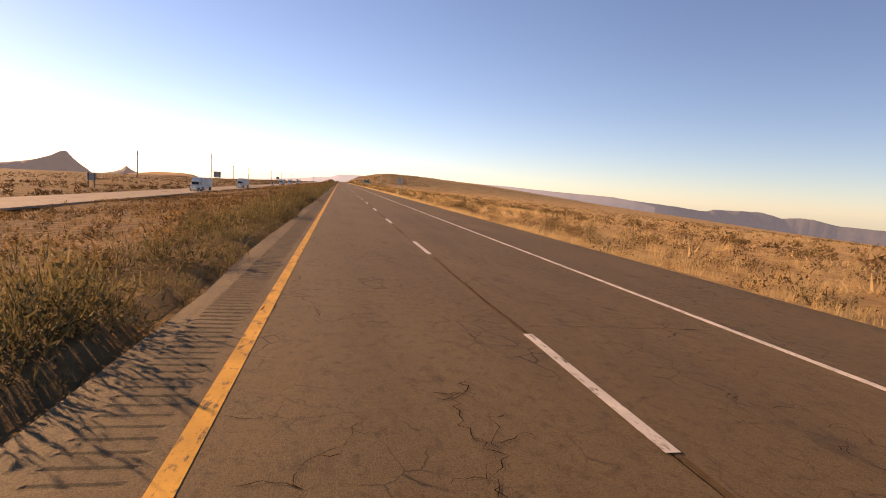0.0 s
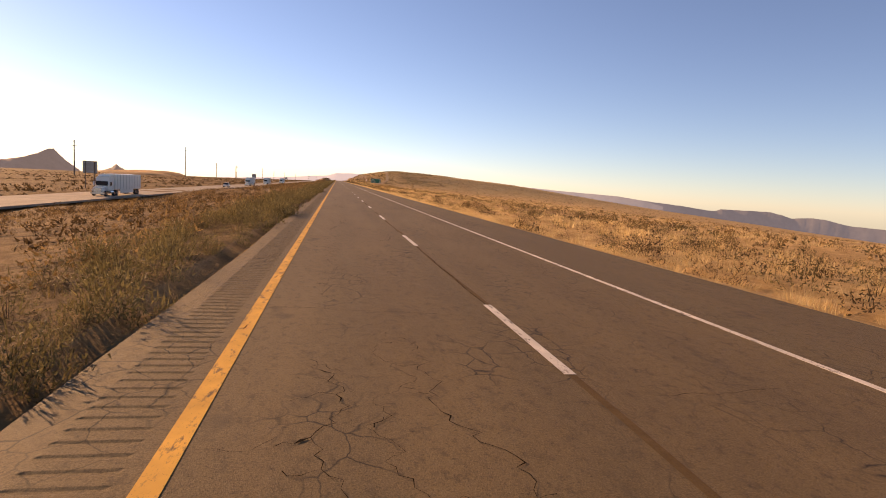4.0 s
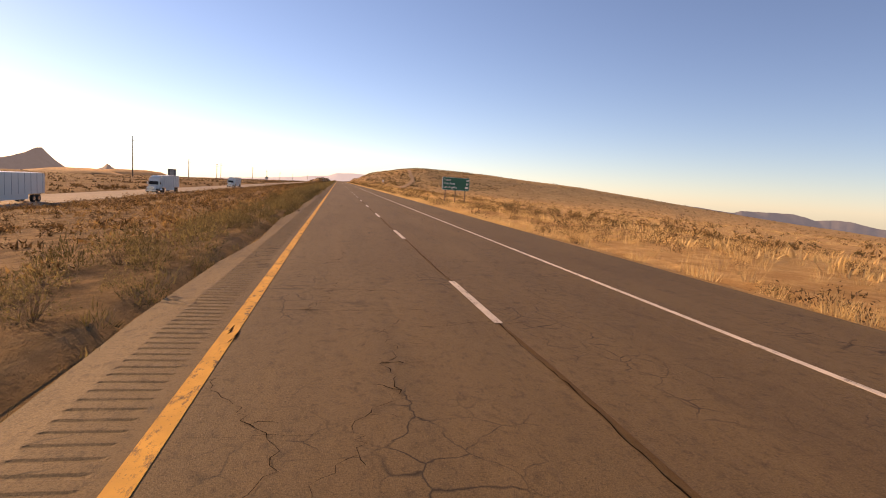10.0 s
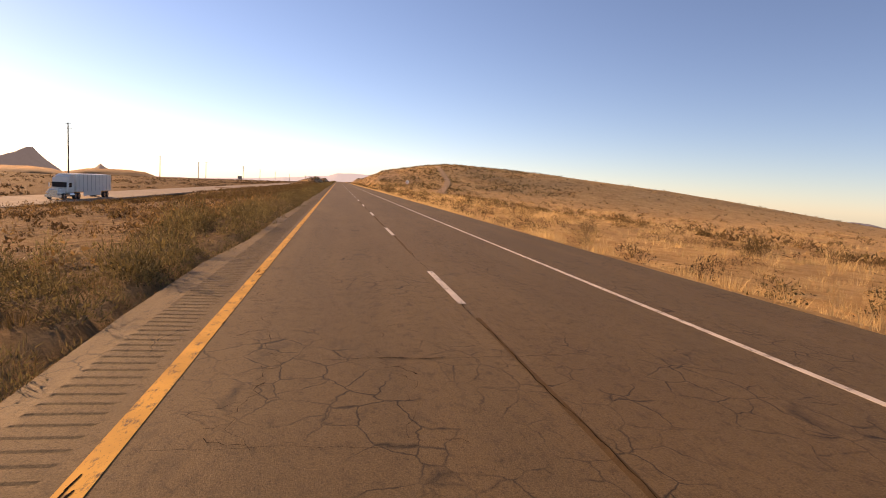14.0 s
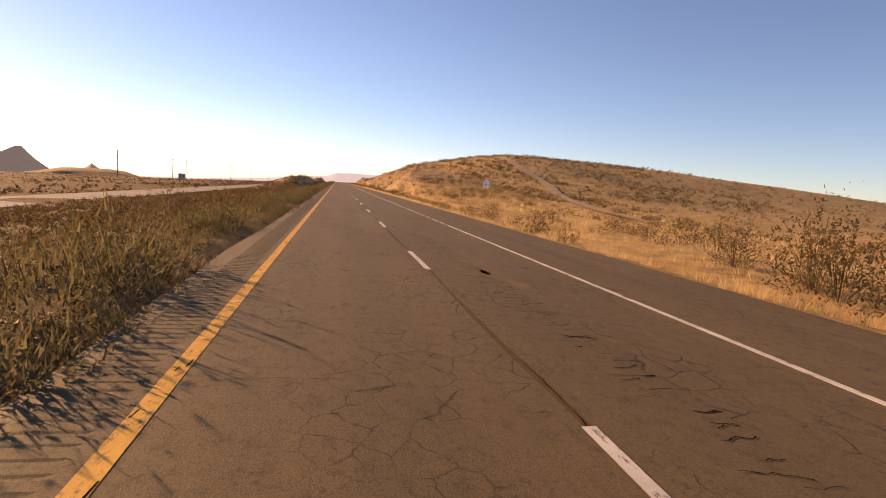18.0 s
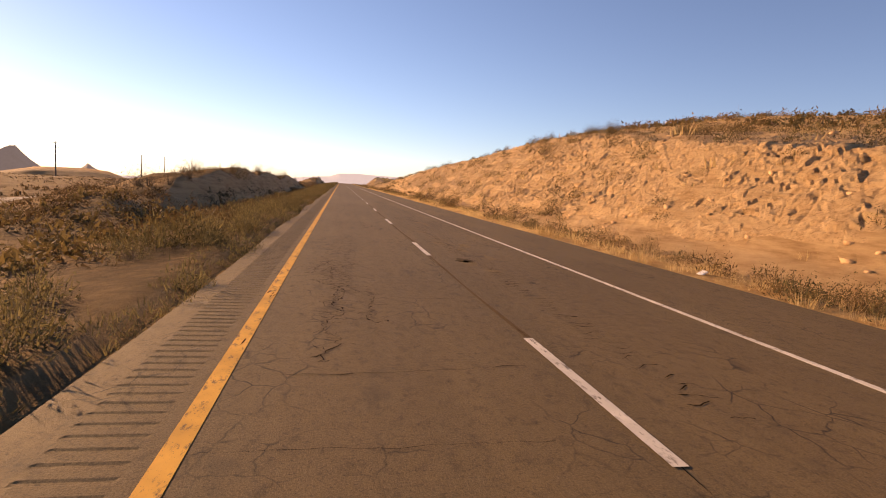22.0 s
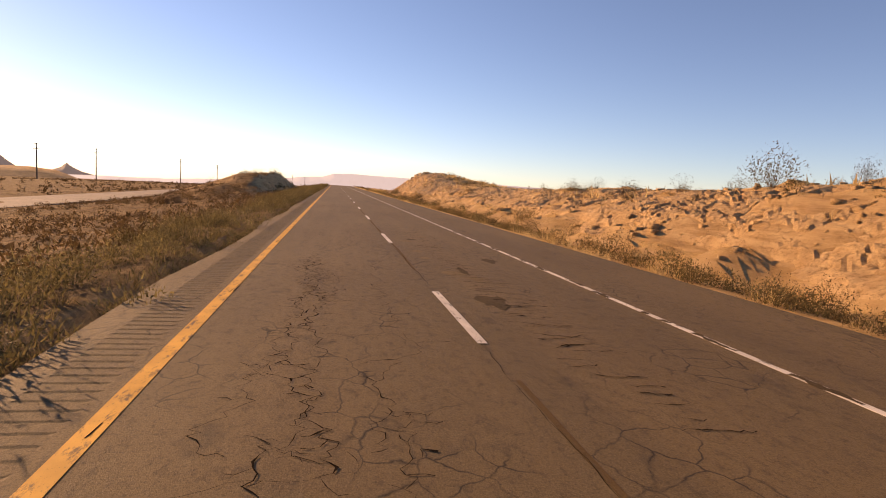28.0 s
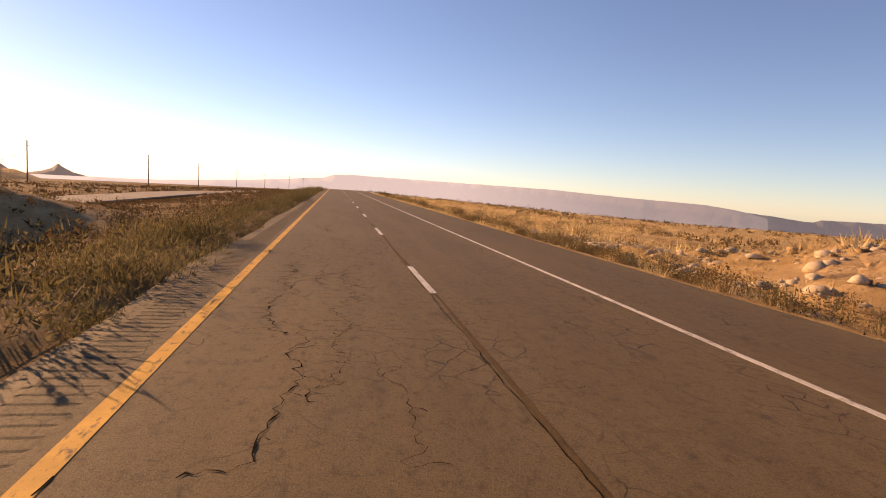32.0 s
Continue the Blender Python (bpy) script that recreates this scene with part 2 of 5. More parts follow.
def lattice(ix, iy, seed):
    h = (ix.astype(np.int64) * 374761393 + iy.astype(np.int64) * 668265263 + seed * 974711) & 0x7FFFFFFF
    h = ((h ^ (h >> 13)) * 1274126177) & 0x7FFFFFFF
    return ((h ^ (h >> 16)) & 0xFFFF) / 65535.0


def vnoise(x, y, size, seed=0):
    """Smooth noise in -1..1 with bumps of about that size."""
    u, v = np.asarray(x) / size, np.asarray(y) / size
    iu, iv = np.floor(u), np.floor(v)
    a, b = u - iu, v - iv
    a, b = a * a * (3 - 2 * a), b * b * (3 - 2 * b)
    n00, n10 = lattice(iu, iv, seed), lattice(iu + 1, iv, seed)
    n01, n11 = lattice(iu, iv + 1, seed), lattice(iu + 1, iv + 1, seed)
    return ((n00 * (1 - a) + n10 * a) * (1 - b) + (n01 * (1 - a) + n11 * a) * b) * 2 - 1


def ramp(v, lo, hi):
    s = np.clip((v - lo) / (hi - lo), 0, 1)
    return s * s * (3 - 2 * s)


HILL = dict(x=89.5, y=905.6, h=20.8, xl=48.8, xr=190.0, yb=81.0, ya=66.9, px=2.27, py=2.54, h2=3.52, h3=3.1, x3=26.9, y3=1150.7, b3=19.9, a3=9.5, hs=1.7, ys=808.0, h4=2.05, x4=28.7, y4=860.0, b4=90.8, a4=22.0)


def swell(v, centre, before, after, power=2.0):
    s = np.where(v < centre, before, after)
    return np.exp(-0.5 * np.abs((v - centre) / s) ** power)


def natural(x, y, hill=HILL):
    """The land before the road was cut through it, without fine relief."""
    z = np.interp(x, [-4500, -2500, -220, -60, -50, -37, -9, -4, -1.9, 10.6, 14, 30, 120, 300, 700, 3000, 4600],
                  [-70, -52, -9, -4.2, -4.05, -4.05, -1.1, -0.35, -0.06, -0.06, -0.45, -1.3, -5.5, -15.5, -40, -172, -255])
    z = z - 0.013 * np.maximum(y - 1330, 0) - 0.004 * np.maximum(-y, 0)
    e = hill
    side = ramp(x, 11, 19)
    z = z + 14.0 * ramp(x, 60, 260) * swell(x, 480, 190, 300) * swell(y, 1050, 250, 400)
    z = z + side * e["h"] * swell(x, e["x"], e["xl"], e["xr"], e["px"]) * swell(y, e["y"], e["yb"], e["ya"], e["py"])
    z = z + side * e["h4"] * swell(x, e["x4"], 22, 26) * swell(y, e["y4"], e["b4"], e["a4"])
    z = z + side * e["hs"] * swell(x, 190, 75, 140) * swell(y, e["ys"], 150, 120)
    z = z + e["h2"] * ramp(x, 12, 26) * (1 - ramp(x, 70, 160)) * ramp(y, 930, 1010) * (1 - ramp(y, 1155, 1185))
    z = z + side * e["h3"] * swell(x, e["x3"], 8, 14) * swell(y, e["y3"], e["b3"], e["a3"], 2.6)
    return z


def land(x, y, hill=HILL, fine=True):
    x, y = np.broadcast_arrays(np.asarray(x, float), np.asarray(y, float))
    z = natural(x, y, hill)
    off = ramp(np.maximum(x - 11, -2 - x), 0, 14)
    if fine:
        z = z + off * (0.5 * vnoise(x, y, 34, 1) + 0.22 * vnoise(x, y, 9, 2))
    # the road cut on the right
    face = np.interp(x, [0, 13.2, 17.0, 25.0, 30.0, 60.0], [-0.6, -0.6, 0.25, 6.6, 9.8, 32.0])
    if fine:
        step = 0.6 * vnoise(y, z * 0, 7, 5) + 0.5 * (1 - 2.4 * np.abs(vnoise(x, y, 3.1, 6))) + 0.7 * (0.5 - np.abs(vnoise(x, y, 1.2, 8)))
        ledge = np.abs(((face + 0.25 * vnoise(x, y, 15, 7)) * 0.8) % 1 - 0.5) * 2
        face = face + ramp(x, 14, 18) * (0.22 * step + 0.3 * (ledge - 0.5))
    if fine:
        shelf = ramp(y, 775, 805) * (1 - ramp(y, 955, 975)) * ramp(x, 14, 17) * (1 - ramp(x, 34, 46))
        ledge = np.abs((z * 0.9 + 0.3 * vnoise(x, y, 11, 14)) % 1 - 0.5) * 2
        z = z + shelf * (0.5 * (ledge - 0.5) + 0.5 * (0.5 - np.abs(vnoise(x, y, 2.2, 15))))
    cut = ramp(x, 11.5, 14)
    z = np.where((cut > 0) & (face < z), z * (1 - cut) + face * cut, z)
    if fine:
        rough = ramp(y, 975, 1000) * (1 - ramp(y, 1180, 1195)) * ramp(x, 13.2, 15) * (1 - ramp(x, 27, 36))
        z = z + rough * (0.34 * vnoise(x, y, 2.6, 21) + 0.30 * vnoise(x, y, 1.2, 22) + 0.16 * vnoise(x, y, 0.75, 23))
    # the median ridge on the left, with a steep face to the road
    crest = 2.9 * ramp(y, 818, 862) * (1 - ramp(y, 940, 988)) + 3.7 * ramp(y, 1082, 1128) * (1 - ramp(y, 1160, 1204)) + 0.8 * ramp(y, 790, 830) * (1 - ramp(y, 1000, 1060))
    if fine:
        crest = crest * (1 + 0.14 * vnoise(y, y * 0, 23, 9))
    bank = crest * ramp(-x, 7.8, 12.6) * (1 - ramp(-x, 13.5, 32))
    z = z + bank
    if fine:
        z = z + ramp(bank, 0.2, 1.5) * (0.38 * vnoise(x, y, 3, 11) + 0.26 * vnoise(x, y, 1.3, 12))
    # the bed of the two roads
    bed = (1 - ramp(x, 10.4, 10.9)) * ramp(x, -2.1, -1.6)
    z = z - 0.22 * bed
    bed = ramp(x, -50.6, -50.0) * (1 - ramp(x, -38.0, -37.4))
    return z - 0.25 * bed

# ---- helpers for building ----
def mesh_from(name, verts, faces, material, smooth=False):
    me = bpy.data.meshes.new(name)
    me.from_pydata(verts, [], faces)
    me.materials.append(material)
    if smooth:
        me.polygons.foreach_set("use_smooth", [True] * len(me.polygons))
    me.update()
    return me


def grid_mesh(name, xs, ys, height, material):
    """A sheet over the rows ys and columns xs with the given heights."""
    gx, gy = np.meshgrid(xs, ys)
    gz = height(gx, gy)
    n, w = gx.size, len(xs)
    me = bpy.data.meshes.new(name)
    me.vertices.add(n)
    me.vertices.foreach_set("co", np.stack([gx, gy, gz], -1).astype(np.float32).ravel())
    r = np.arange((len(ys) - 1) * (w - 1))
    i = r // (w - 1) * w + r % (w - 1)
    quads = np.stack([i, i + 1, i + w + 1, i + w], -1).astype(np.int32)
    me.loops.add(quads.size)
    me.loops.foreach_set("vertex_index", quads.ravel())
    me.polygons.add(len(quads))
    me.polygons.foreach_set("loop_start", np.arange(0, quads.size, 4, dtype=np.int32))
    me.polygons.foreach_set("loop_total", np.full(len(quads), 4, dtype=np.int32))
    me.polygons.foreach_set("use_smooth", np.ones(len(quads), dtype=bool))
    me.update()
    me.validate()
    me.materials.append(material)
    return me


def part(name, bm, material, parent=None, label=""):
    me = bpy.data.meshes.new(name)
    bm.to_mesh(me)
    bm.free()
    me.materials.append(material)
    ob = new(name, me)
    ob.parent = parent
    return tagged(ob, label)


def box(x0, x1, y0, y1, z0, z1, bevel=0.0, bm=None):
    bm = bm or bmesh.new()
    got = bmesh.ops.create_cube(bm, size=1)["verts"]
    for v in got:
        v.co = Vector((x0 if v.co.x < 0 else x1, y0 if v.co.y < 0 else y1, z0 if v.co.z < 0 else z1))
    if bevel:
        edges = list({e for v in got for e in v.link_edges})
        bmesh.ops.bevel(bm, geom=edges, offset=bevel, segments=2, affect="EDGES")
    return bm


def rod(p, q, r0, r1=None, n=8, bm=None):
    bm = bm or bmesh.new()
    p, q = Vector(p), Vector(q)
    d = q - p
    m = Matrix.Translation((p + q) / 2) @ d.to_track_quat("Z", "Y").to_matrix().to_4x4()
    bmesh.ops.create_cone(bm, cap_ends=True, segments=n, radius1=r0, radius2=r0 if r1 is None else r1, depth=d.length, matrix=m)
    return bm


def thing(name, place, label, category, group="", kind="", turn=0.0):
    ob = new(name)
    ob.matrix_world = pose(*place, 0, 0, turn)
    return tagged(ob, label, category, group, kind)


def ground_at(x, y):
    return float(land(np.array([float(x)]), np.array([float(y)]))[0])


# ---- the land ----
START, END = -70.0, 1420.0
cols = np.concatenate([-np.geomspace(4600, 60, 28)[:-1], np.arange(-60, -16, 2.2), np.arange(-16, -2.2, 0.7), [-2.2, -1.9, -1.6, -1.3, 0, 5, 10, 10.4, 10.7],
                       np.arange(11, 28, 0.42), np.arange(28, 32, 0.8), np.arange(32, 60, 1.5), np.geomspace(60, 4600, 36)])
rows = np.concatenate([-np.geomspace(900, 70, 14), np.arange(START + 2, 700, 2.5), np.arange(700, 760, 1.0), np.arange(760, 1205, 1.1), np.arange(1215, END, 4), np.geomspace(END + 1, 5600, 60)])
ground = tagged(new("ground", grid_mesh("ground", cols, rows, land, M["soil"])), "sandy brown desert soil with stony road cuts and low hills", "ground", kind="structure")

# ---- the two carriageways ----
def strip(name, x0, x1, z, y0, y1, material, step=20.0, thick=0.3):
    ys = np.arange(y0, y1 + step, step)
    n = len(ys)
    sag = lambda y: -0.013 * max(y - 1330, 0)
    verts = [(x, y, z + sag(y) - d) for y in ys for x, d in ((x0, thick), (x0, 0), (x1, 0), (x1, thick))]
    faces = [(4 * i + k, 4 * i + k + 1, 4 * i + k + 5, 4 * i + k + 4) for i in range(n - 1) for k in range(3)]
    return mesh_from(name, verts, faces, material)


road = tagged(new("road", strip("road", -0.22, 10.5, 0.0, -75, 3200, M["asphalt"])), "worn brown-grey asphalt highway carriageway with cracks", "road", kind="structure")
tagged(new("road_oncoming", strip("road_oncoming", -49.6, -38.4, -3.9, -120, 3200, M["glareroad"])), "far asphalt carriageway beyond the median, painted pale with sun glare", "road", kind="structure")
yellow_line = new("yellow_line", strip("yellow_line", -0.09, 0.09, 0.005, -75, 3200, M["yellow"], thick=0.004))
white_line = new("white_line", strip("white_line", 7.15, 7.27, 0.005, -75, 3200, M["white"], thick=0.004))
for ob in (yellow_line, white_line):
    ob.parent = road
dash_me = mesh_from("lane_dash", [(-0.07, -3.5, 0.0105), (0.07, -3.5, 0.0105), (0.07, 0, 0.0105), (-0.07, 0, 0.0105)], [(0, 1, 2, 3)], M["white"])
for k in range(-4, 112):
    dash = new("lane_dash", dash_me)
    dash.parent = road
    dash.location = (3.66, 7.42 + 12.192 * k, 0)


# ---- road details ----
def ribbons(paths):
    """Flat ribbons along the paths: lists of (x, y, width)."""
    verts, faces = [], []
    for pts in paths:
        n0 = len(verts)
        for i, (x, y, w) in enumerate(pts):
            a, b = pts[max(i - 1, 0)], pts[min(i + 1, len(pts) - 1)]
            dx, dy = b[0] - a[0], b[1] - a[1]
            d = math.hypot(dx, dy) or 1
            nx, ny = -dy / d * w / 2, dx / d * w / 2
            verts += [(x + nx, y + ny, 0.007), (x - nx, y - ny, 0.007)]
        faces += [(n0 + 2 * i, n0 + 2 * i + 1, n0 + 2 * i + 3, n0 + 2 * i + 2) for i in range(len(pts) - 1)]
    return verts, faces


rnd = random.Random(7)


def wander(x, y, heading_deg, length, w, step=0.13, jitter=58):
    pts, a = [(x, y, w * 0.4)], heading_deg
    for _ in range(max(2, int(length / step))):
        b = a + rnd.uniform(-jitter, jitter)
        x += math.cos(radians(b)) * step
        y += math.sin(radians(b)) * step
        if not 0.1 < x < 10.2:
            break
        pts.append((x, y, w * (rnd.uniform(0.3, 1.5) if rnd.random() > 0.07 else rnd.uniform(2, 3.6))))
    return pts


paths = []
y = -40.0
while y < 1330:      # cracks across the lanes
    y += rnd.uniform(0.8, 4.5)
    x0 = rnd.choice([0.15, 0.15, 0.9, 1.4, 2.4, 3.8, 4.4])
    paths.append(wander(x0, y, rnd.uniform(-8, 8), rnd.uniform(0.5, 3.4), rnd.uniform(0.003, 0.009), 0.13, rnd.choice([14, 30, 58])))
y = -40.0
while y < 1330:      # the broken wheel track in the near lane
    span = rnd.uniform(4, 16)
    for x0, chance in ((1.0, 0.85), (1.55, 0.45), (2.35, 0.55), (5.2, 0.2), (6.2, 0.15)):
        if rnd.random() < chance:
            main = wander(x0 + rnd.uniform(-0.2, 0.2), y, 90, span * rnd.uniform(0.5, 1), rnd.uniform(0.003, 0.009), 0.11, 62)
            paths.append(main)
            for px, py, _ in main[::rnd.choice([5, 8, 12, 20])]:
                paths.append(wander(px, py, rnd.choice([0, 180]) + rnd.uniform(-35, 35), rnd.uniform(0.12, 0.6), rnd.uniform(0.004, 0.012), 0.08))
    y += span * rnd.uniform(0.7, 1.5)
y = -40.0
while y < 1330:      # the joint between the lanes
    span = rnd.uniform(5, 25)
    x0, w = 3.62 + rnd.uniform(-0.05, 0.05), rnd.uniform(0.005, 0.014)
    paths.append([(x0 + 0.02 * math.sin(k * 0.35) + rnd.uniform(-0.016, 0.016), y + k * 0.17, w * rnd.uniform(0.3, 1.6)) for k in range(int(span / 0.17))])
    y += span + rnd.uniform(0, 6)
y = -40.0
while y < 1330:      # chips out of the yellow line
    y += rnd.uniform(0.4, 7)
    for _ in range(rnd.choice([1, 1, 2, 5])):
        y += 0.12
        x0 = rnd.uniform(-0.07, 0.10)
        paths.append([(x0, y, 0.01), (x0 + 0.01, y + 0.06, rnd.uniform(0.008, 0.026)), (x0 + 0.02, y + rnd.uniform(0.12, 0.3), 0.012)])
def alligator(x0, x1, y0, y1):
    """A net of short cracks where the surface has broken into pieces."""
    for _ in range(max(2, int((x1 - x0) / 0.3))):
        at = rnd.uniform(y0, y0 + (y1 - y0) * 0.5)
        main = wander(rnd.uniform(x0, x1), at, 90 + rnd.uniform(-4, 4), (y1 - at) * rnd.uniform(0.5, 1), rnd.uniform(0.006, 0.016), 0.09, 72)
        paths.append(main)
        for px, py, _ in main[::3]:
            paths.append(wander(px, py, rnd.choice([0, 180]) + rnd.uniform(-40, 40), rnd.uniform(0.1, 0.45), rnd.uniform(0.004, 0.012), 0.07, 60))


for x0, x1, y0, y1 in ((0.8, 1.7, 403, 410), (0.8, 1.5, 474, 484), (1.9, 2.5, 474, 480), (0.9, 1.8, 618, 632), (0.7, 1.9, 692, 704), (0.9, 2.1, 798, 812), (0.8, 1.5, 832, 850), (0.7, 1.7, 1012, 1030), (0.6, 1.7, 1050, 1062), (0.8, 1.4, 1122, 1140), (0.9, 1.6, 1156, 1175)):
    alligator(x0, x1, y0, y1)
for _ in range(12):
    y0, x0 = rnd.uniform(0, 1250), rnd.choice([0.7, 1.0, 1.0, 2.2, 4.8])
    alligator(x0, x0 + rnd.uniform(0.4, 0.9), y0, y0 + rnd.uniform(3, 9))
for x0, x1, y0, y1 in ((4.45, 5.1, 797, 819), (4.4, 5.3, 652, 670), (4.3, 5.6, 1013, 1033), (4.4, 5.0, 70, 84), (4.4, 5.2, 474, 485), (4.5, 5.4, 690, 697), (4.4, 5.0, 626, 640)):
    y = y0
    while y < y1:    # short ridges torn across the wheel track
        y += rnd.uniform(0.08, 0.36)
        a = rnd.uniform(x0, 0.5 * (x0 + x1))
        paths.append(wander(a, y, rnd.uniform(-12, 12), rnd.uniform(0.25, x1 - a), rnd.uniform(0.008, 0.022), 0.07, 40))
cracks = new("crack", mesh_from("crack", *ribbons(paths), M["tar"]))
cracks.parent = road
tagged(cracks, "dark open cracks and chips in the asphalt", kind="stuff")


def patch(x, y, w, l, material):
    n = 18
    verts = [(x, y, 0.004)] + [(x + w * math.cos(k * math.tau / n) * rnd.uniform(0.55, 1.1), y + l * math.sin(k * math.tau / n) * rnd.uniform(0.55, 1.1), 0.004) for k in range(n)]
    ob = new("patch", mesh_from("patch", verts, [(0, k + 1, (k + 1) % n + 1) for k in range(n)], material))
    ob.parent = road
    return tagged(ob, "worn patch in the asphalt")


SPALL = stone("bared_pale_aggregate", (0.15, 0.104, 0.052), (0.215, 0.152, 0.082), 8)
SEAM = stone("stained_joint_asphalt", (0.098, 0.061, 0.026), (0.138, 0.086, 0.036), 5)
TARRED = stone("dark_sealed_asphalt", (0.068, 0.046, 0.022), (0.098, 0.068, 0.033), 3)
for x0, x1, y0, y1, n in ((4.2, 6.8, 1016, 1034, 11), (4.4, 5.2, 476, 482, 3), (4.4, 5.6, 800, 824, 12), (4.3, 5.4, 620, 632, 5), (4.6, 5.6, 656, 672, 7), (4.3, 5.6, 66, 84, 6), (6.4, 7.0, 342, 350, 2)):
    for _ in range(n):
        patch(rnd.uniform(x0, x1), rnd.uniform(y0, y1), rnd.uniform(0.1, 0.34), rnd.uniform(0.2, 0.8), rnd.choice([SPALL, SPALL, TARRED]))
worn = []
for y0, y1, gap in ((986, 1112, 1.3), (40, 60, 5), (610, 640, 4), (676, 700, 2.0)):
    y = float(y0)
    while y < y1:    # where the right edge line has worn away
        y += rnd.uniform(0.2, gap)
        n = rnd.randint(3, 9)
        worn.append([(7.21 + rnd.uniform(-0.03, 0.03), y + 0.12 * k, rnd.uniform(0.03, 0.15)) for k in range(n)])
        y += 0.12 * n
worn_paint = new("worn_gap", mesh_from("worn_gap", *ribbons(worn), TARRED))
worn_paint.parent = road
tagged(worn_paint, "bare asphalt where the white edge line has worn off", kind="stuff")
seam = new("sealed_joint", mesh_from("sealed_joint", [(3.66 + s * (0.015 + 0.04 * rnd.random()) + 0.03 * math.sin(k * 0.7), -40 + k * 1.5, 0.0035) for k in range(920) for s in (-1, 1)],
                                     [(2 * k, 2 * k + 1, 2 * k + 3, 2 * k + 2) for k in range(919) if (k * 7919) % 37 > 4], SEAM))
seam.parent = road

# the left shoulder: ridged rumble strip and gravelly edge
profile = ((0.0, 0.0), (0.125, 0.0), (0.145, -0.009), (0.178, -0.009))
ys, zs = [], []
for k in range(int((1215 + 8) / 0.21)):
    for dy, dz in profile:
        ys.append(-8 + k * 0.21 + dy)
        zs.append(dz)
verts, faces = [], []
for yy, dz in zip(ys, zs):
    verts += [(-0.22, yy, -0.001), (-0.26, yy, dz), (-0.80, yy, dz), (-0.84, yy, -0.004)]
for i in range(len(ys) - 1):
    faces += [(4 * i + k + 1, 4 * i + k, 4 * i + k + 4, 4 * i + k + 5) for k in range(3)]
n0 = len(verts)
for far in (1330.0, ys[-1]):
    verts += [(-0.22, far, -0.001), (-0.84, far, -0.004)]
faces.append((len(verts) - 3, len(verts) - 4, len(verts) - 2, len(verts) - 1))
n0 = len(verts)
for k in range(276):
    verts += [(-0.84, -40 + 5 * k, -0.004), (-1.25 - 0.1 * math.sin(k * 1.7) - 0.06 * math.sin(k * 4.1), -40 + 5 * k, -0.04)]
faces += [(n0 + 2 * k + 1, n0 + 2 * k, n0 + 2 * k + 2, n0 + 2 * k + 3) for k in range(275)]
shoulder = tagged(new("pavement_shoulder", mesh_from("pavement_shoulder", verts, faces, M["asphalt"])), "narrow asphalt shoulder with a milled rumble strip", "shoulder", kind="structure")

# the pale track that winds up the hill
line = ((40.5, 714), (42, 728), (46, 748), (53, 776), (57.5, 795), (59.8, 812), (60.6, 830), (61.6, 848), (62.5, 864))
mids = []
for (xa, ya), (xb, yb) in zip(line, line[1:]):
    mids += [(xa + (xb - xa) * k / 8, ya + (yb - ya) * k / 8) for k in range(8)]
verts = []
for k, (xa, ya) in enumerate(mids):
    w = (1.5 + 0.25 * math.sin(k * 0.9)) * min(1, 0.3 + k / 10)
    for dx in (-w, -w * 0.4, w * 0.4, w):
        verts.append((xa + dx, ya, ground_at(xa + dx, ya) + 0.2))
track = new("dirt_track", mesh_from("dirt_track", verts, [(4 * k + j, 4 * k + j + 1, 4 * k + j + 5, 4 * k + j + 4) for k in range(len(mids) - 1) for j in range(3)], M["track"], True))
tagged(track, "pale rutted dirt track winding up the hillside", "track", kind="structure")

# ---- signs ----
def letters(text, size, material, parent, at, name="lettering"):
    cu = bpy.data.curves.new("lettering", "FONT")
    cu.body, cu.size, cu.extrude = text, size, 0.004
    tmp = bpy.data.objects.new("lettering", cu)
    scene.collection.objects.link(tmp)
    me = bpy.data.meshes.new_from_object(tmp.evaluated_get(bpy.context.evaluated_depsgraph_get()))
    bpy.data.objects.remove(tmp)
    me.materials.clear()
    me.materials.append(material)
    ob = new(name, me)
    ob.parent = parent
    ob.matrix_basis = pose(*at, 90, 0, 0)
    return ob


def panel_bm(w, h, z0, y0=0.0, thick=0.012, r=0.08):
    bm = bmesh.new()
    bmesh.ops.create_grid(bm, x_segments=1, y_segments=1, size=0.5)
    for v in bm.verts:
        v.co = Vector((v.co.x * w, y0, z0 + (v.co.y + 0.5) * h))
    bmesh.ops.bevel(bm, geom=list(bm.verts), offset=r, segments=4, affect="VERTICES")
    face = list(bm.faces)
    got = bmesh.ops.extrude_face_region(bm, geom=face)
    bmesh.ops.translate(bm, vec=(0, -thick, 0), verts=[v for v in got["geom"] if isinstance(v, bmesh.types.BMVert)])
    bmesh.ops.recalc_face_normals(bm, faces=list(bm.faces))
    return bm


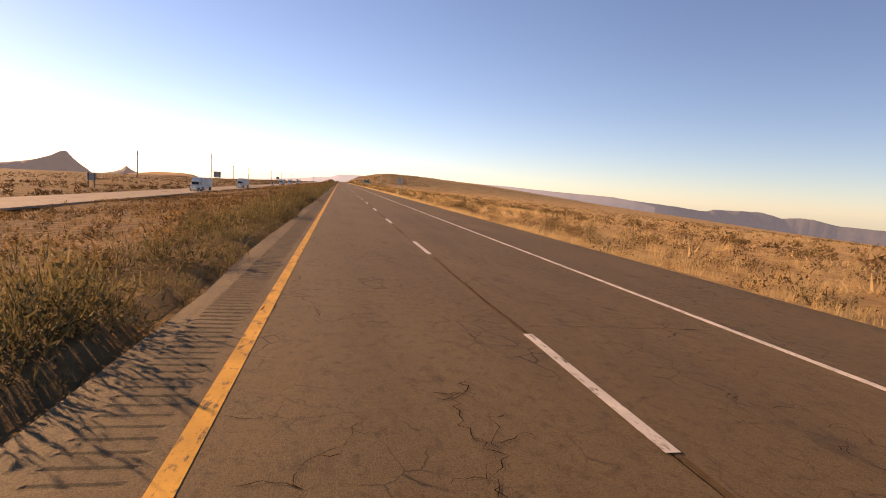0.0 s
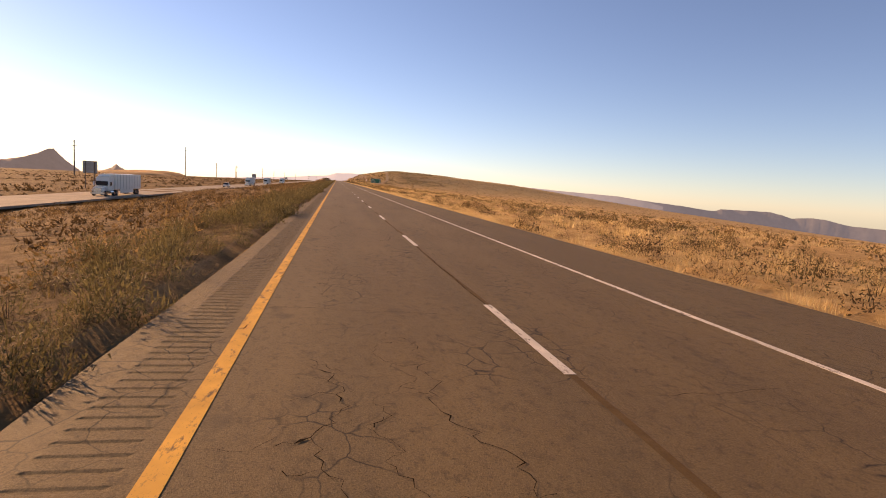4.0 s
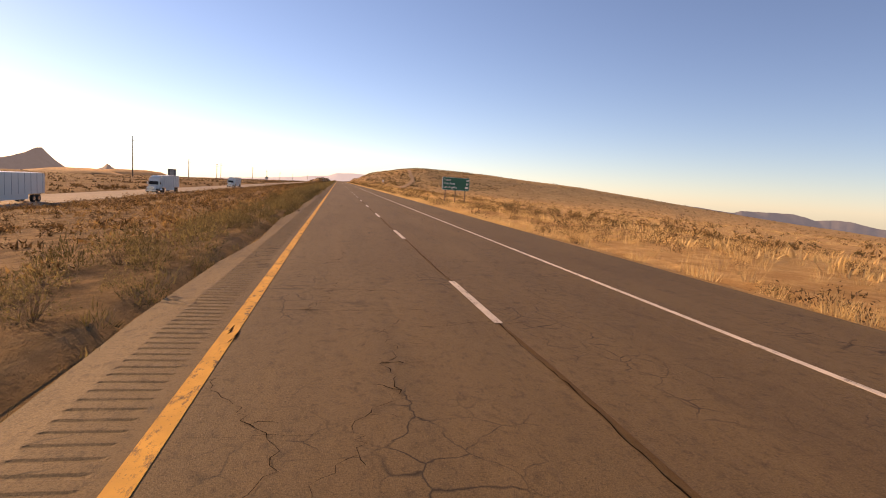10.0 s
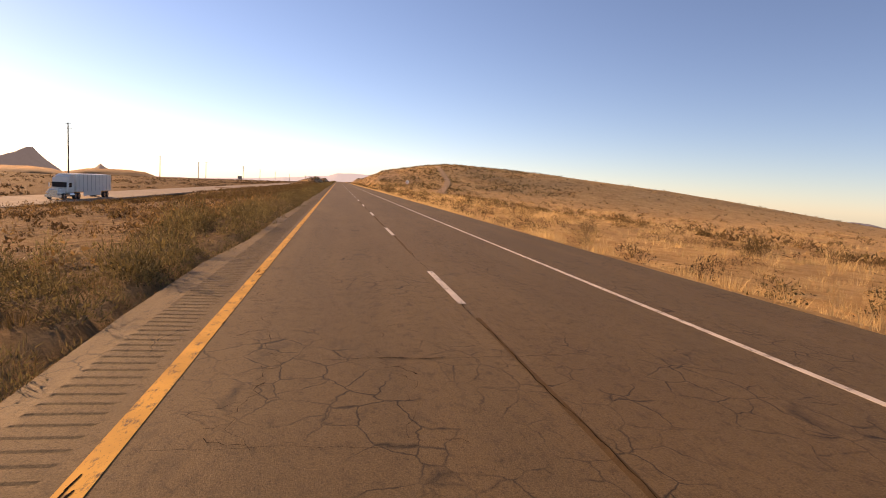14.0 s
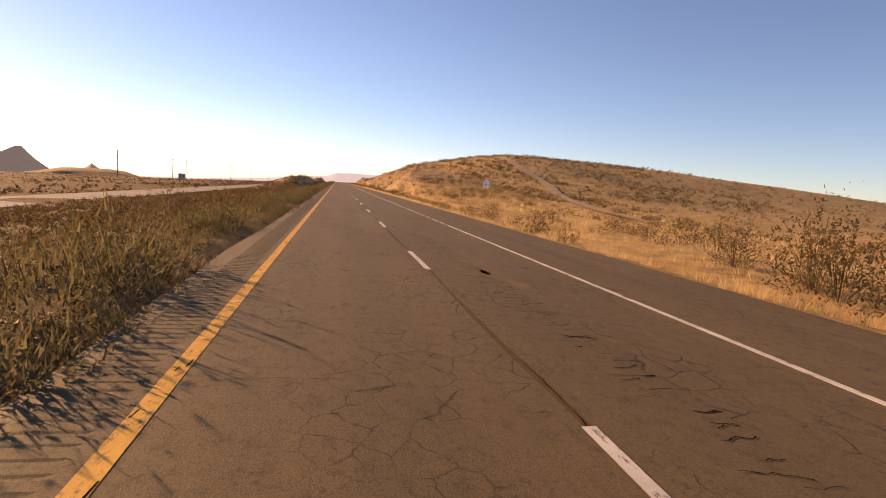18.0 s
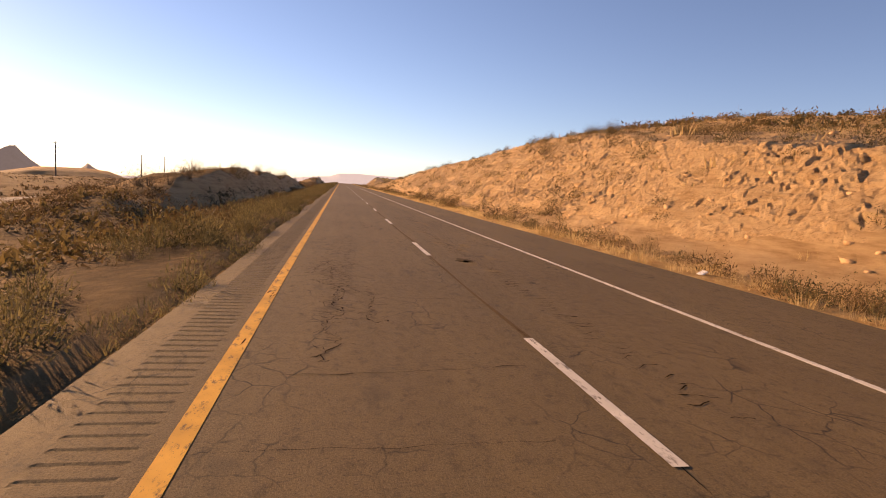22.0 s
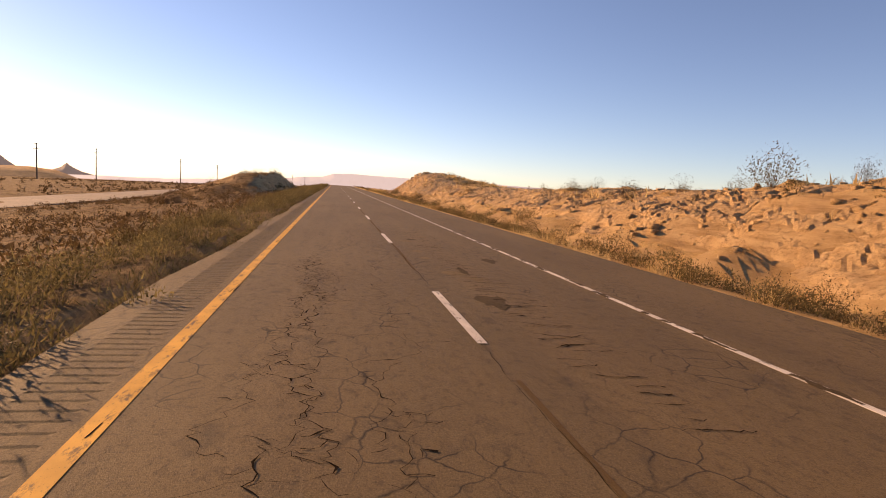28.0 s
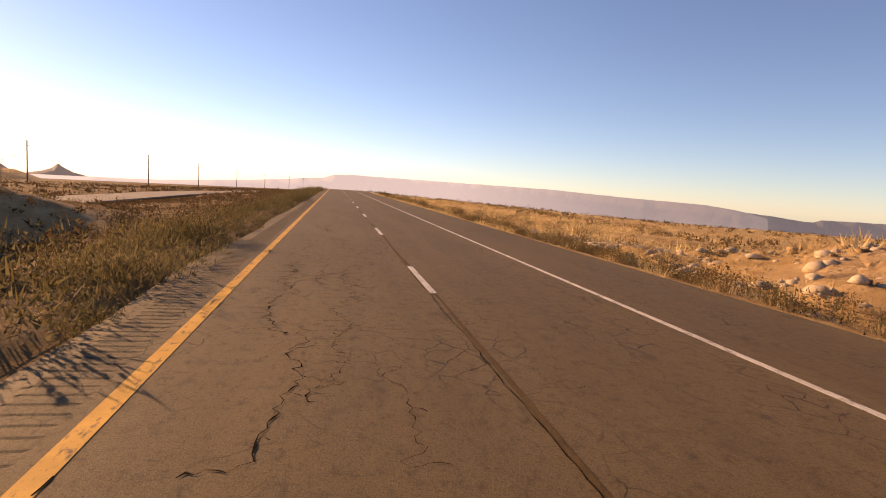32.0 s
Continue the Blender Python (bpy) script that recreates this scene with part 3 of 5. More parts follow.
def speed_sign(x, y):
    g = ground_at(x, y)
    s = thing("speed_limit_sign", (x, y, g), "white speed limit sign on two steel posts in dry grass", "road sign")
    top, low = 3.45 - g, 1.95 - g
    for dx in (-0.36, 0.36):
        part("post", box(dx - 0.03, dx + 0.03, 0.0, 0.05, -0.3, top - 0.1, 0.008), M["galv"], s)
    p = part("panel", panel_bm(1.12, top - low, low), M["shadewhite"], s)
    for z0, z1, x0, x1 in ((top - 0.05, top - 0.03, -0.52, 0.52), (low + 0.03, low + 0.05, -0.52, 0.52), (low + 0.05, top - 0.05, -0.52, -0.50), (low + 0.05, top - 0.05, 0.50, 0.52)):
        part("border", box(x0, x1, -0.017, -0.0125, z0, z1), M["black"], p)
    letters("SPEED", 0.28, M["black"], p, (-0.42, -0.013, top - 0.36))
    letters("LIMIT", 0.28, M["black"], p, (-0.36, -0.013, top - 0.68))
    letters("75", 0.74, M["black"], p, (-0.42, -0.013, low + 0.14))


def green_sign(x, y):
    g = ground_at(x, y)
    s = thing("distance_sign", (x, y, g), "large green distance sign on three brown steel posts", "road sign", turn=22)
    low, w, h = 1.40 - g, 6.1, 2.4
    for dx in (-2.2, 0.0, 2.2):
        part("post", box(dx - 0.07, dx + 0.07, 0.02, 0.16, -0.6, low + h - 0.2, 0.01), M["wood"], s)
    p = part("panel", panel_bm(w, h, low, r=0.15), M["green"], s)
    for z in (low + 0.05, low + h - 0.09):
        part("border", box(-w / 2 + 0.15, w / 2 - 0.15, -0.017, -0.0125, z, z + 0.04), M["signwhite"], p)
    part("border", box(-w / 2 + 0.02, -w / 2 + 0.16, -0.017, -0.0125, low + 0.12, low + h - 0.12), M["signwhite"], p)
    part("border", box(w / 2 - 0.09, w / 2 - 0.05, -0.017, -0.0125, low + 0.15, low + h - 0.15), M["signwhite"], p)
    for k, (word, digits) in enumerate((("Yucca", 2), ("Rest Area", 2), ("Los Angeles", 3))):
        z = low + h - 0.68 - 0.66 * k
        letters(word, 0.60, M["signwhite"], p, (-w / 2 + 0.38, -0.013, z))
        for d in range(digits):
            part("number_bar", box(w / 2 - 0.45 - 0.27 * d, w / 2 - 0.27 - 0.27 * d, -0.017, -0.0125, z, z + 0.40), M["signwhite"], p)


def white_sign(x, y, z):
    g = ground_at(x, y)
    s = thing("roadside_notice", (x, y, g), "white notice with rounded corners on two posts on the slope", "road sign", turn=8)
    low = z - g
    for dx in (-0.4, 0.4):
        part("post", box(dx - 0.04, dx + 0.04, 0.0, 0.06, -0.5, low + 0.5, 0.008), M["signwhite"], s)
    p = part("panel", panel_bm(1.5, 1.3, low, r=0.14), M["signwhite"], s)
    part("top_plaque", panel_bm(0.9, 0.28, low + 1.31, r=0.06), M["signwhite"], s)
    part("text_bar", box(-0.5, 0.5, -0.017, -0.0125, low + 0.86, low + 0.96), M["bare"], p)
    for k in range(3):
        part("text_bar", box(-0.55, 0.55, -0.017, -0.0125, low + 0.30 + 0.15 * k, low + 0.36 + 0.15 * k), M["red"] if k < 2 else M["bare"], p)


def sign_back(x, y, w, h, top):
    g = ground_at(x, y)
    s = thing("road_sign_back", (x, y, g), "bare metal back of a road sign on wooden posts", "road sign", "signs of the oncoming road")
    for dx in (-0.3 * w, 0.3 * w):
        part("post", box(dx - 0.08, dx + 0.08, -0.16, 0.0, -0.4, top - g, 0.01), M["wood"], s)
    p = part("panel", panel_bm(w, h, top - g - h, 0.04, r=0.1), M["bare"], s)
    for k in range(3):
        z = top - g - h * (0.15 + 0.35 * k)
        part("stiffener", box(-w / 2 + 0.05, w / 2 - 0.05, 0.0, 0.027, z - 0.04, z + 0.04), M["galv"], p)


speed_sign(15.0, 133.2)
green_sign(22.6, 463.5)
white_sign(33.0, 767.0, 2.55)
for x, y, w, h, top in ((-60.0, 155.0, 2.2, 1.9, 0.0), (-59.6, 300.0, 3.4, 3.0, 2.6), (-60.3, 590.0, 3.0, 2.8, 2.0), (-63.6, 906.0, 2.8, 2.2, 0.6)):
    sign_back(x, y, w, h, top)

# ---- power poles ----
def power_pole(x, y, top):
    g = ground_at(x, y)
    h = top - g
    s = thing("power_pole", (x, y, g), "tall slim wooden power pole with cross-arms", "power pole", "power line")
    part("pole", rod((0, 0, -1), (0, 0, h), 0.62, 0.42, 10), M["wood"], s)
    for dz, half in ((0.9, 2.0), (4.6, 2.6)):
        arm = part("cross_arm", box(-half, half, -0.13, 0.13, h - dz - 0.15, h - dz + 0.15, 0.02), M["wood"], s)
        for dx in (-half + 0.2, half - 0.2):
            part("insulator", rod((dx, 0, h - dz + 0.15), (dx, 0, h - dz + 0.75), 0.09, 0.05), M["glass"], arm)


for x, y, top in ((-221, 340, 22), (-221, 682, 21), (-213, 1012, 34), (-229, 1306, 19), (-226, 1500, 17), (-255, 1688, 21), (-212, 1860, 20), (-200, 2050, 17), (-190, 2320, 15), (-170, 2600, 13), (-120, 2700, 12), (-95, 2900, 12)):
    power_pole(x, y, top)

# ---- vehicles on the oncoming carriageway ----
def wheel(parent, x, y, r, w, side):
    t = part("wheel", rod((x - w / 2, y, r), (x + w / 2, y, r), r, n=20), M["tyre"], parent)
    part("rim", rod((x - w / 2 - 0.01, y, r), (x + w / 2 + 0.01, y, r), r * 0.55, n=14), M["chrome"], t)


def semi_truck():
    s = thing("semi_truck", (0, 0, 0), "white semi truck with a long white box trailer", "truck", "trucks on the far road")
    bm = box(-1.25, 1.25, 5.2, 19.5, 1.15, 4.1, 0.06)
    t = part("trailer", bm, M["truckwhite"], s)
    for k in range(9):
        part("side_post", box(1.25, 1.275, 6.0 + k * 1.6, 6.06 + k * 1.6, 1.2, 4.05), M["bare"], t)
    part("side_skirt", box(1.10, 1.20, 8.0, 15.0, 0.45, 1.15), M["truckwhite"], s)
    part("chassis", box(-0.5, 0.5, 0.6, 6.8, 0.65, 1.0, 0.02), M["tyre"], s)
    bm = box(-1.2, 1.2, 2.0, 4.6, 1.0, 3.55, 0.12)
    for v in bm.verts:
        if v.co.z > 2.6 and v.co.y < 3:
            v.co.y += 0.5
    cab = part("cab", bm, M["truckwhite"], s)
    bm = box(-1.1, 1.1, 2.9, 4.6, 3.5, 4.05, 0.15)
    for v in bm.verts:
        if v.co.z > 3.8 and v.co.y < 3.7:
            v.co.y += 0.7
    part("roof_fairing", bm, M["truckwhite"], cab)
    bm = box(-0.95, 0.95, 0.15, 2.1, 0.75, 1.75, 0.18)
    for v in bm.verts:
        if v.co.z > 1.3 and v.co.y < 1:
            v.co.y += 0.25
    part("bonnet", bm, M["truckwhite"], cab)
    part("windscreen", box(-1.0, 1.0, 1.98, 2.3, 1.95, 2.75, 0.03), M["glass"], cab)
    part("side_window", box(1.195, 1.215, 2.6, 3.5, 1.95, 2.65), M["glass"], cab)
    part("grille", box(-0.6, 0.6, 0.12, 0.2, 0.8, 1.5, 0.02), M["chrome"], cab)
    part("bumper", box(-1.2, 1.2, 0.0, 0.4, 0.35, 0.75, 0.06), M["chrome"], s)
    for dx in (-0.85, 0.85):
        part("headlight", box(dx - 0.18, dx + 0.18, 0.12, 0.3, 0.95, 1.2, 0.03), M["signwhite"], cab)
        part("mirror", box(dx * 1.6 - 0.1, dx * 1.6 + 0.1, 1.9, 2.0, 1.9, 2.6, 0.02), M["truckwhite"], cab)
    part("fuel_tank", rod((1.0, 2.6, 0.75), (1.0, 4.2, 0.75), 0.33, n=16), M["chrome"], s)
    for yy in (1.1, 4.9, 6.2, 16.6, 17.9):
        for side in (-1, 1):
            wheel(s, side * 1.0, yy, 0.52, 0.4 if yy > 2 else 0.3, side)
    return s


def place_copies(first, places):
    for i, (x, y, z) in enumerate(places):
        m = pose(x, y, z)
        if i == 0:
            first.matrix_world = m
        else:
            copy_thing(first, m)


place_copies(semi_truck(), [(-42.0, yy, -3.9) for yy in (180, 258, 434, 505, 604)])


def suv(x, y, z):
    s = thing("white_suv", (x, y, z), "white sport utility vehicle on the far carriageway", "car")
    body = part("body", box(-0.95, 0.95, 0.0, 4.8, 0.4, 1.05, 0.14), M["truckwhite"], s)
    bm = box(-0.85, 0.85, 1.2, 4.6, 1.02, 1.75, 0.15)
    for v in bm.verts:
        if v.co.z > 1.4:
            v.co.x *= 0.86
            v.co.y += 0.55 if v.co.y < 3 else -0.2
    part("cabin", bm, M["glass"], body)
    part("roof", box(-0.72, 0.72, 1.9, 4.3, 1.72, 1.80, 0.03), M["truckwhite"], body)
    for dx in (-0.68, 0.68):
        part("headlight", box(dx - 0.18, dx + 0.18, -0.02, 0.1, 0.75, 0.92, 0.02), M["signwhite"], body)
    for yy in (0.95, 3.8):
        for side in (-1, 1):
            wheel(s, side * 0.82, yy, 0.38, 0.25, side)


suv(-42.0, 379, -3.9)

# ---- far hills ----
def far_range(name, points, base, material, label, category, depth=500, rough=6.0, seed=3):
    """A long hill whose crest runs through the points (x, y, z), with gullied sides."""
    pts = [Vector(p) for p in points]
    crest = []
    for a, b in zip(pts, pts[1:]):
        n = max(2, int((b - a).length / 22))
        crest += [a.lerp(b, i / n) for i in range(n)]
    crest.append(pts[-1])
    verts, faces, m = [], [], 9
    for i, c in enumerate(crest):
        away = Vector((c.x, c.y - 600, 0)).normalized()
        for k in range(m):
            s = (k - 4) / 4
            fall = abs(s) ** 0.75
            w = 1 if abs(s) in (0, 1) else float(vnoise(np.array([i * 0.55]), np.array([k * 1.3]), 1.0, seed)[0])
            z = c.z - (c.z - base) * fall + (rough * w * (1 - abs(s)))
            if k == 4:
                z = c.z + rough * 0.25 * float(vnoise(np.array([i * 0.8]), np.array([0.0]), 1.0, seed + 5)[0])
            q = c + away * (s * depth * 0.5 + 18 * w)
            verts.append((q.x, q.y, z))
    for i in range(len(crest) - 1):
        faces += [(i * m + k, (i + 1) * m + k, (i + 1) * m + k + 1, i * m + k + 1) for k in range(m - 1)]
    return tagged(new(name, mesh_from(name, verts, faces, material, True)), label, category, kind="structure")


def polar(t_y, az, dist, el):
    a = radians(az)
    return (1.2 + dist * math.sin(a), t_y + dist * math.cos(a), 1.96 + dist * math.tan(radians(el)))


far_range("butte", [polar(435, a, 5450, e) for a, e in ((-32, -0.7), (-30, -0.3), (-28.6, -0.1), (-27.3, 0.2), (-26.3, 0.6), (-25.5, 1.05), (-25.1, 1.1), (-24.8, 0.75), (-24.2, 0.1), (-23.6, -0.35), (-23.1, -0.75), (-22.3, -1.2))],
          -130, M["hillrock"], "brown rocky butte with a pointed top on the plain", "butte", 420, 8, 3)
far_range("sandy_knoll", [(-400, 1185, -11), (-365, 1172, -6.5), (-340, 1163, -4.6), (-308, 1153, -3.8), (-284, 1146, -5.0), (-262, 1140, -9.5), (-245, 1135, -12.5)],
          -15, M["scrub"], "low sandy knoll on the plain beyond the far road", "hill", 110, 1.0, 9)
far_range("low_hill", [polar(649, a, 1660, e) for a, e in ((-26.5, -1.1), (-25, -0.75), (-23.5, -0.4), (-21.8, -0.32), (-20, -0.3), (-18.7, -0.42), (-17.8, -0.75), (-17.0, -1.1))],
          -34, M["scrub"], "low brown hill beyond the far road", "hill", 260, 2, 13)
far_range("small_peak", [polar(800, a, 4950, e) for a, e in ((-24.0, -0.75), (-22.9, -0.5), (-22.3, -0.25), (-21.9, 0.12), (-21.5, -0.2), (-20.8, -0.55), (-19.8, -0.8))],
          -130, M["hillrock"], "small brown desert peak far off on the plain", "hill", 300, 4, 17)
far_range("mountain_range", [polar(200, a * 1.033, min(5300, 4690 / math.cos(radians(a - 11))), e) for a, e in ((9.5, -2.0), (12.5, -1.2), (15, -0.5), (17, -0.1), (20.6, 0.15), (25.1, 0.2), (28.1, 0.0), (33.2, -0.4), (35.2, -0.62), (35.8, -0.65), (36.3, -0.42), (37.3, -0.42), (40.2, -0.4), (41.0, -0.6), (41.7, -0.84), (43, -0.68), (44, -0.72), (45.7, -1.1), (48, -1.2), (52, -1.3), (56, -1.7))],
          -330, M["distance"], "long blue-grey mountain range with painted haze on the horizon", "mountain", 500, 7, 23)
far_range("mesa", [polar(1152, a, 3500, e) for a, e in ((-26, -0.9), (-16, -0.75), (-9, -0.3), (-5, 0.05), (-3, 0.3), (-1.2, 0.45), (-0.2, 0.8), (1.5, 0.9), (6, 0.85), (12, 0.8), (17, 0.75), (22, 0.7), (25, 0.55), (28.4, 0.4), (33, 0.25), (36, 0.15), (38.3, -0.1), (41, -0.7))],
          -150, M["distance"], "long pale flat-topped mesa with painted haze on the horizon", "mesa", 500, 5, 29)


# ---- plants ----
dice = np.random.default_rng(11)


def blades(n, r, h, lean, width, low=0.0):
    """Thin upright blades as single triangles, from one foot."""
    a, q = dice.uniform(0, math.tau, n), dice.uniform(0, 1, n)
    rad, hh = r * np.sqrt(dice.uniform(0, 1, n)), h * dice.uniform(0.55, 1.0, n)
    base = np.stack([rad * np.cos(a), rad * np.sin(a), np.full(n, low)], -1)
    tip = base + np.stack([lean * q * np.cos(a), lean * q * np.sin(a), hh], -1)
    side = np.stack([-np.sin(a + dice.uniform(-1, 1, n)), np.cos(a), np.zeros(n)], -1) * width / 2
    v = np.stack([base - side, base + side, tip], 1).reshape(-1, 3)
    return v, np.arange(3 * n).reshape(-1, 3)


def flakes(n, r, h, size, low=0.1, top=False):
    """Small loose leaves as triangles through a rounded crown."""
    a = dice.uniform(0, math.tau, n)
    u = dice.uniform(0.75 if top else 0.05, 1.0, n)
    ring = np.sqrt(np.clip(1 - (u * 0.95) ** 2, 0, 1)) * dice.uniform(0.45, 1.05, n) ** 0.5
    lump = 1 + 0.25 * np.sin(3 * a + dice.uniform(0, 6)) * dice.uniform(0.6, 1.2, n)
    c = np.stack([r * ring * lump * np.cos(a), r * ring * lump * np.sin(a), low + (h - low) * u * dice.uniform(0.75, 1.08, n)], -1)
    d1, d2 = dice.normal(size=(n, 3)), dice.normal(size=(n, 3))
    d1 /= np.linalg.norm(d1, axis=1)[:, None]
    d2 /= np.linalg.norm(d2, axis=1)[:, None]
    s = size * dice.uniform(0.6, 1.4, n)[:, None]
    v = np.stack([c, c + d1 * s * 1.25, c + d1 * s * 0.6 + d2 * s * 0.38], 1).reshape(-1, 3)
    return v, np.arange(3 * n).reshape(-1, 3)


def leafage(n, r, h, size, slim=0.05, stray=0.15):
    """Slender leaves and shoots through a rounded crown, pointing out and up, with a few beyond it."""
    a, u = dice.uniform(0, math.tau, n), dice.uniform(0.0, 1.0, n)
    ring = np.sqrt(np.clip(1 - u ** 2, 0, 1))
    out = np.stack([ring * np.cos(a), ring * np.sin(a), u], -1)
    lump = 1 + 0.20 * np.sin(3 * a + dice.uniform(0, 6)) + 0.14 * np.sin(5 * a + 7 * u + dice.uniform(0, 6))
    shell = dice.uniform(0.12, 1.0, n) ** 0.45 - 0.12 + np.where(dice.uniform(0, 1, n) < stray, dice.uniform(0.0, 0.2, n), 0)
    c = out * (lump * shell)[:, None] * np.array([r, r, h])
    way = out * 0.8 + np.array([0, 0, 0.8]) + dice.normal(0, 0.42, (n, 3))
    way /= np.linalg.norm(way, axis=1)[:, None]
    side = np.cross(way, dice.normal(size=(n, 3)))
    side /= np.maximum(np.linalg.norm(side, axis=1), 1e-6)[:, None]
    s = size * dice.uniform(0.5, 1.5, n)[:, None]
    v = np.stack([c - side * s * slim, c + side * s * slim, c + way * s], 1).reshape(-1, 3)
    return v, np.arange(3 * n).reshape(-1, 3)


def leaves(n, r, h, size, slim=0.24):
    """Small flat leaves at all angles, thickest towards the outside of an uneven crown."""
    a, u = dice.uniform(0, math.tau, n), dice.uniform(0.0, 1.0, n)
    ring = np.sqrt(np.clip(1 - u ** 2, 0, 1))
    lump = 1 + 0.18 * np.sin(3 * a + dice.uniform(0, 6)) + 0.14 * np.sin(5 * a + 7 * u + dice.uniform(0, 6))
    deep = dice.uniform(0.25, 1.0, n) ** 0.5 * lump
    c = np.stack([r * ring * np.cos(a), r * ring * np.sin(a), h * u], -1) * deep[:, None]
    d1, d2 = dice.normal(size=(n, 3)) + np.array([0, 0, 0.45]), dice.normal(size=(n, 3))
    d1 /= np.linalg.norm(d1, axis=1)[:, None]
    d2 = np.cross(d1, d2)
    d2 /= np.maximum(np.linalg.norm(d2, axis=1), 1e-6)[:, None]
    s = size * dice.uniform(0.55, 1.4, n)[:, None]
    v = np.stack([c - d2 * s * slim, c + d2 * s * slim, c + d1 * s], 1).reshape(-1, 3)
    return v, np.arange(3 * n).reshape(-1, 3)


def puff(n, r, h, size, shoots=0):
    """A leafy bush; shoots stand a little above its leaves."""
    pieces = [leaves(n, r, h, size)]
    if shoots:
        pieces.append(leafage(shoots, r, h, 0.15, 0.045))
    return joined(*pieces)


def joined(*pieces):
    vs, ts, n = [], [], 0
    for v, t in pieces:
        vs.append(v)
        ts.append(t + n)
        n += len(v)
    return np.concatenate(vs), np.concatenate(ts)


def tri_mesh(name, v, t, material):
    me = bpy.data.meshes.new(name)
    me.vertices.add(len(v))
    me.vertices.foreach_set("co", v.astype(np.float32).ravel())
    me.loops.add(t.size)
    me.loops.foreach_set("vertex_index", t.astype(np.int32).ravel())
    me.polygons.add(len(t))
    me.polygons.foreach_set("loop_start", np.arange(0, t.size, 3, dtype=np.int32))
    me.polygons.foreach_set("loop_total", np.full(len(t), 3, dtype=np.int32))
    me.update()
    me.validate()
    me.materials.append(material)
    return me


def sow(name, label, category, kinds, x, y, size, material, tall=1.0, sink=0.03, spin=math.pi):
    """One object of stuff: the kinds of clump set at x, y on the land, turned and sized at random."""
    z = land(x, y) - sink
    pick, turn = dice.integers(0, len(kinds), len(x)), dice.uniform(-spin, spin, len(x))
    vs, ts, n = [], [], 0
    for k, (v, t) in enumerate(kinds):
        i = np.nonzero(pick == k)[0]
        if not len(i):
            continue
        c, s, g = np.cos(turn[i])[:, None], np.sin(turn[i])[:, None], size[i][:, None]
        tt = g * tall * dice.uniform(0.8, 1.2, len(i))[:, None]
        w = np.stack([(v[:, 0] * c - v[:, 1] * s) * g + x[i][:, None], (v[:, 0] * s + v[:, 1] * c) * g + y[i][:, None], v[:, 2] * tt + z[i][:, None]], -1).reshape(-1, 3)
        vs.append(w)
        ts.append((t[None] + (np.arange(len(i)) * len(v))[:, None, None]).reshape(-1, 3) + n)
        n += len(w)
    ob = new(name, tri_mesh(name, np.concatenate(vs), np.concatenate(ts), material))
    return tagged(ob, label, category, kind="stuff")


def sow_near_far(name, label, category, near, far, limit, x, y, size, material):
    """Sows finer clumps nearer the road than limit, coarser ones beyond it."""
    close = x < limit
    sow(name, label, category, near, x[close], y[close], size[close], material)
    sow(name, label, category, far, x[~close], y[~close], size[~close], material)


def spread(n, x0, x1, y0, y1, keep=None, power=1.0):
    """Random places, denser towards x0 with power above 1; keep gives the chance that a place is taken."""
    x = x0 + (x1 - x0) * dice.uniform(0, 1, n) ** power
    y = dice.uniform(y0, y1, n)
    if keep is not None:
        ok = dice.uniform(0, 1, n) < keep(x, y)
        x, y = x[ok], y[ok]
    ok = (np.abs(x - np.interp(y, [p[1] for p in line], [p[0] for p in line])) > 1.7) | (y < 714) | (y > 866)
    return x[ok], y[ok]


def clumpy(x, y, size=7.0, seed=40):
    return ramp(vnoise(x, y, size, seed) + 0.5 * vnoise(x, y, size / 3, seed + 1), -0.45, 0.55)


# the brushy verge on the left of the road
verge_kinds = [joined(leafage(200, 0.56, 0.58, 0.11, 0.08), leaves(190, 0.56, 0.54, 0.06)) for _ in range(8)]
low_kinds = [puff(38, 0.40, 0.36, 0.11, 2) for _ in range(5)]
head_kinds = [flakes(26, 0.46, 0.70, 0.030, 0.2, True) for _ in range(5)]
grass_kinds = [blades(30, 0.26, 0.36, 0.28, 0.013) for _ in range(7)]
straw_kinds = [blades(10, 0.5, 0.36, 0.36, 0.065) for _ in range(5)]
dot_kinds = [puff(28, 0.5, 0.44, 0.20) for _ in range(6)]
mound_kinds = [joined(leaves(120, 0.54, 0.52, 0.07), leafage(70, 0.54, 0.52, 0.12, 0.06)) for _ in range(7)]
edge_kinds = [leafage(80, 0.34, 0.30, 0.11, 0.07) for _ in range(6)]
far_kinds = [leaves(12, 0.5, 0.5, 0.36, 0.3) for _ in range(6)]


def verge_edge(y):
    return -1.05 - 0.3 * ramp(vnoise(y, y * 0, 11, 50), -0.2, 0.6) - 0.15 * vnoise(y, y * 0, 3.1, 51)


def verge_keep(x, y):
    return (x < verge_edge(y)) * (0.36 + 0.64 * clumpy(x, y, 4.0))


x, y = spread(5200, -1.0, -5.2, -25, 1300, verge_keep, 1.05)
sow("verge_brush", "dense olive and tan brush along the road shoulder", "bushes", verge_kinds, x, y, (0.85 + 0.55 * clumpy(x, y, 9, 52)) * dice.uniform(0.6, 1.4, len(x)) * (0.72 + 0.28 * ramp(-x, 1.2, 2.2)), M["sage"], 1.12)
p, q = spread(900, -2.4, -6.2, 800, 1300, lambda x, y: clumpy(x, y, 5, 53) ** 1.5)
sow("verge_mounds", "rounded olive bushes crowding the road shoulder", "bushes", mound_kinds, p, q, dice.uniform(0.8, 1.35, len(p)), M["sage"])
pick = dice.uniform(0, 1, len(x)) < np.where(y > 850, 0.55, 0.28)
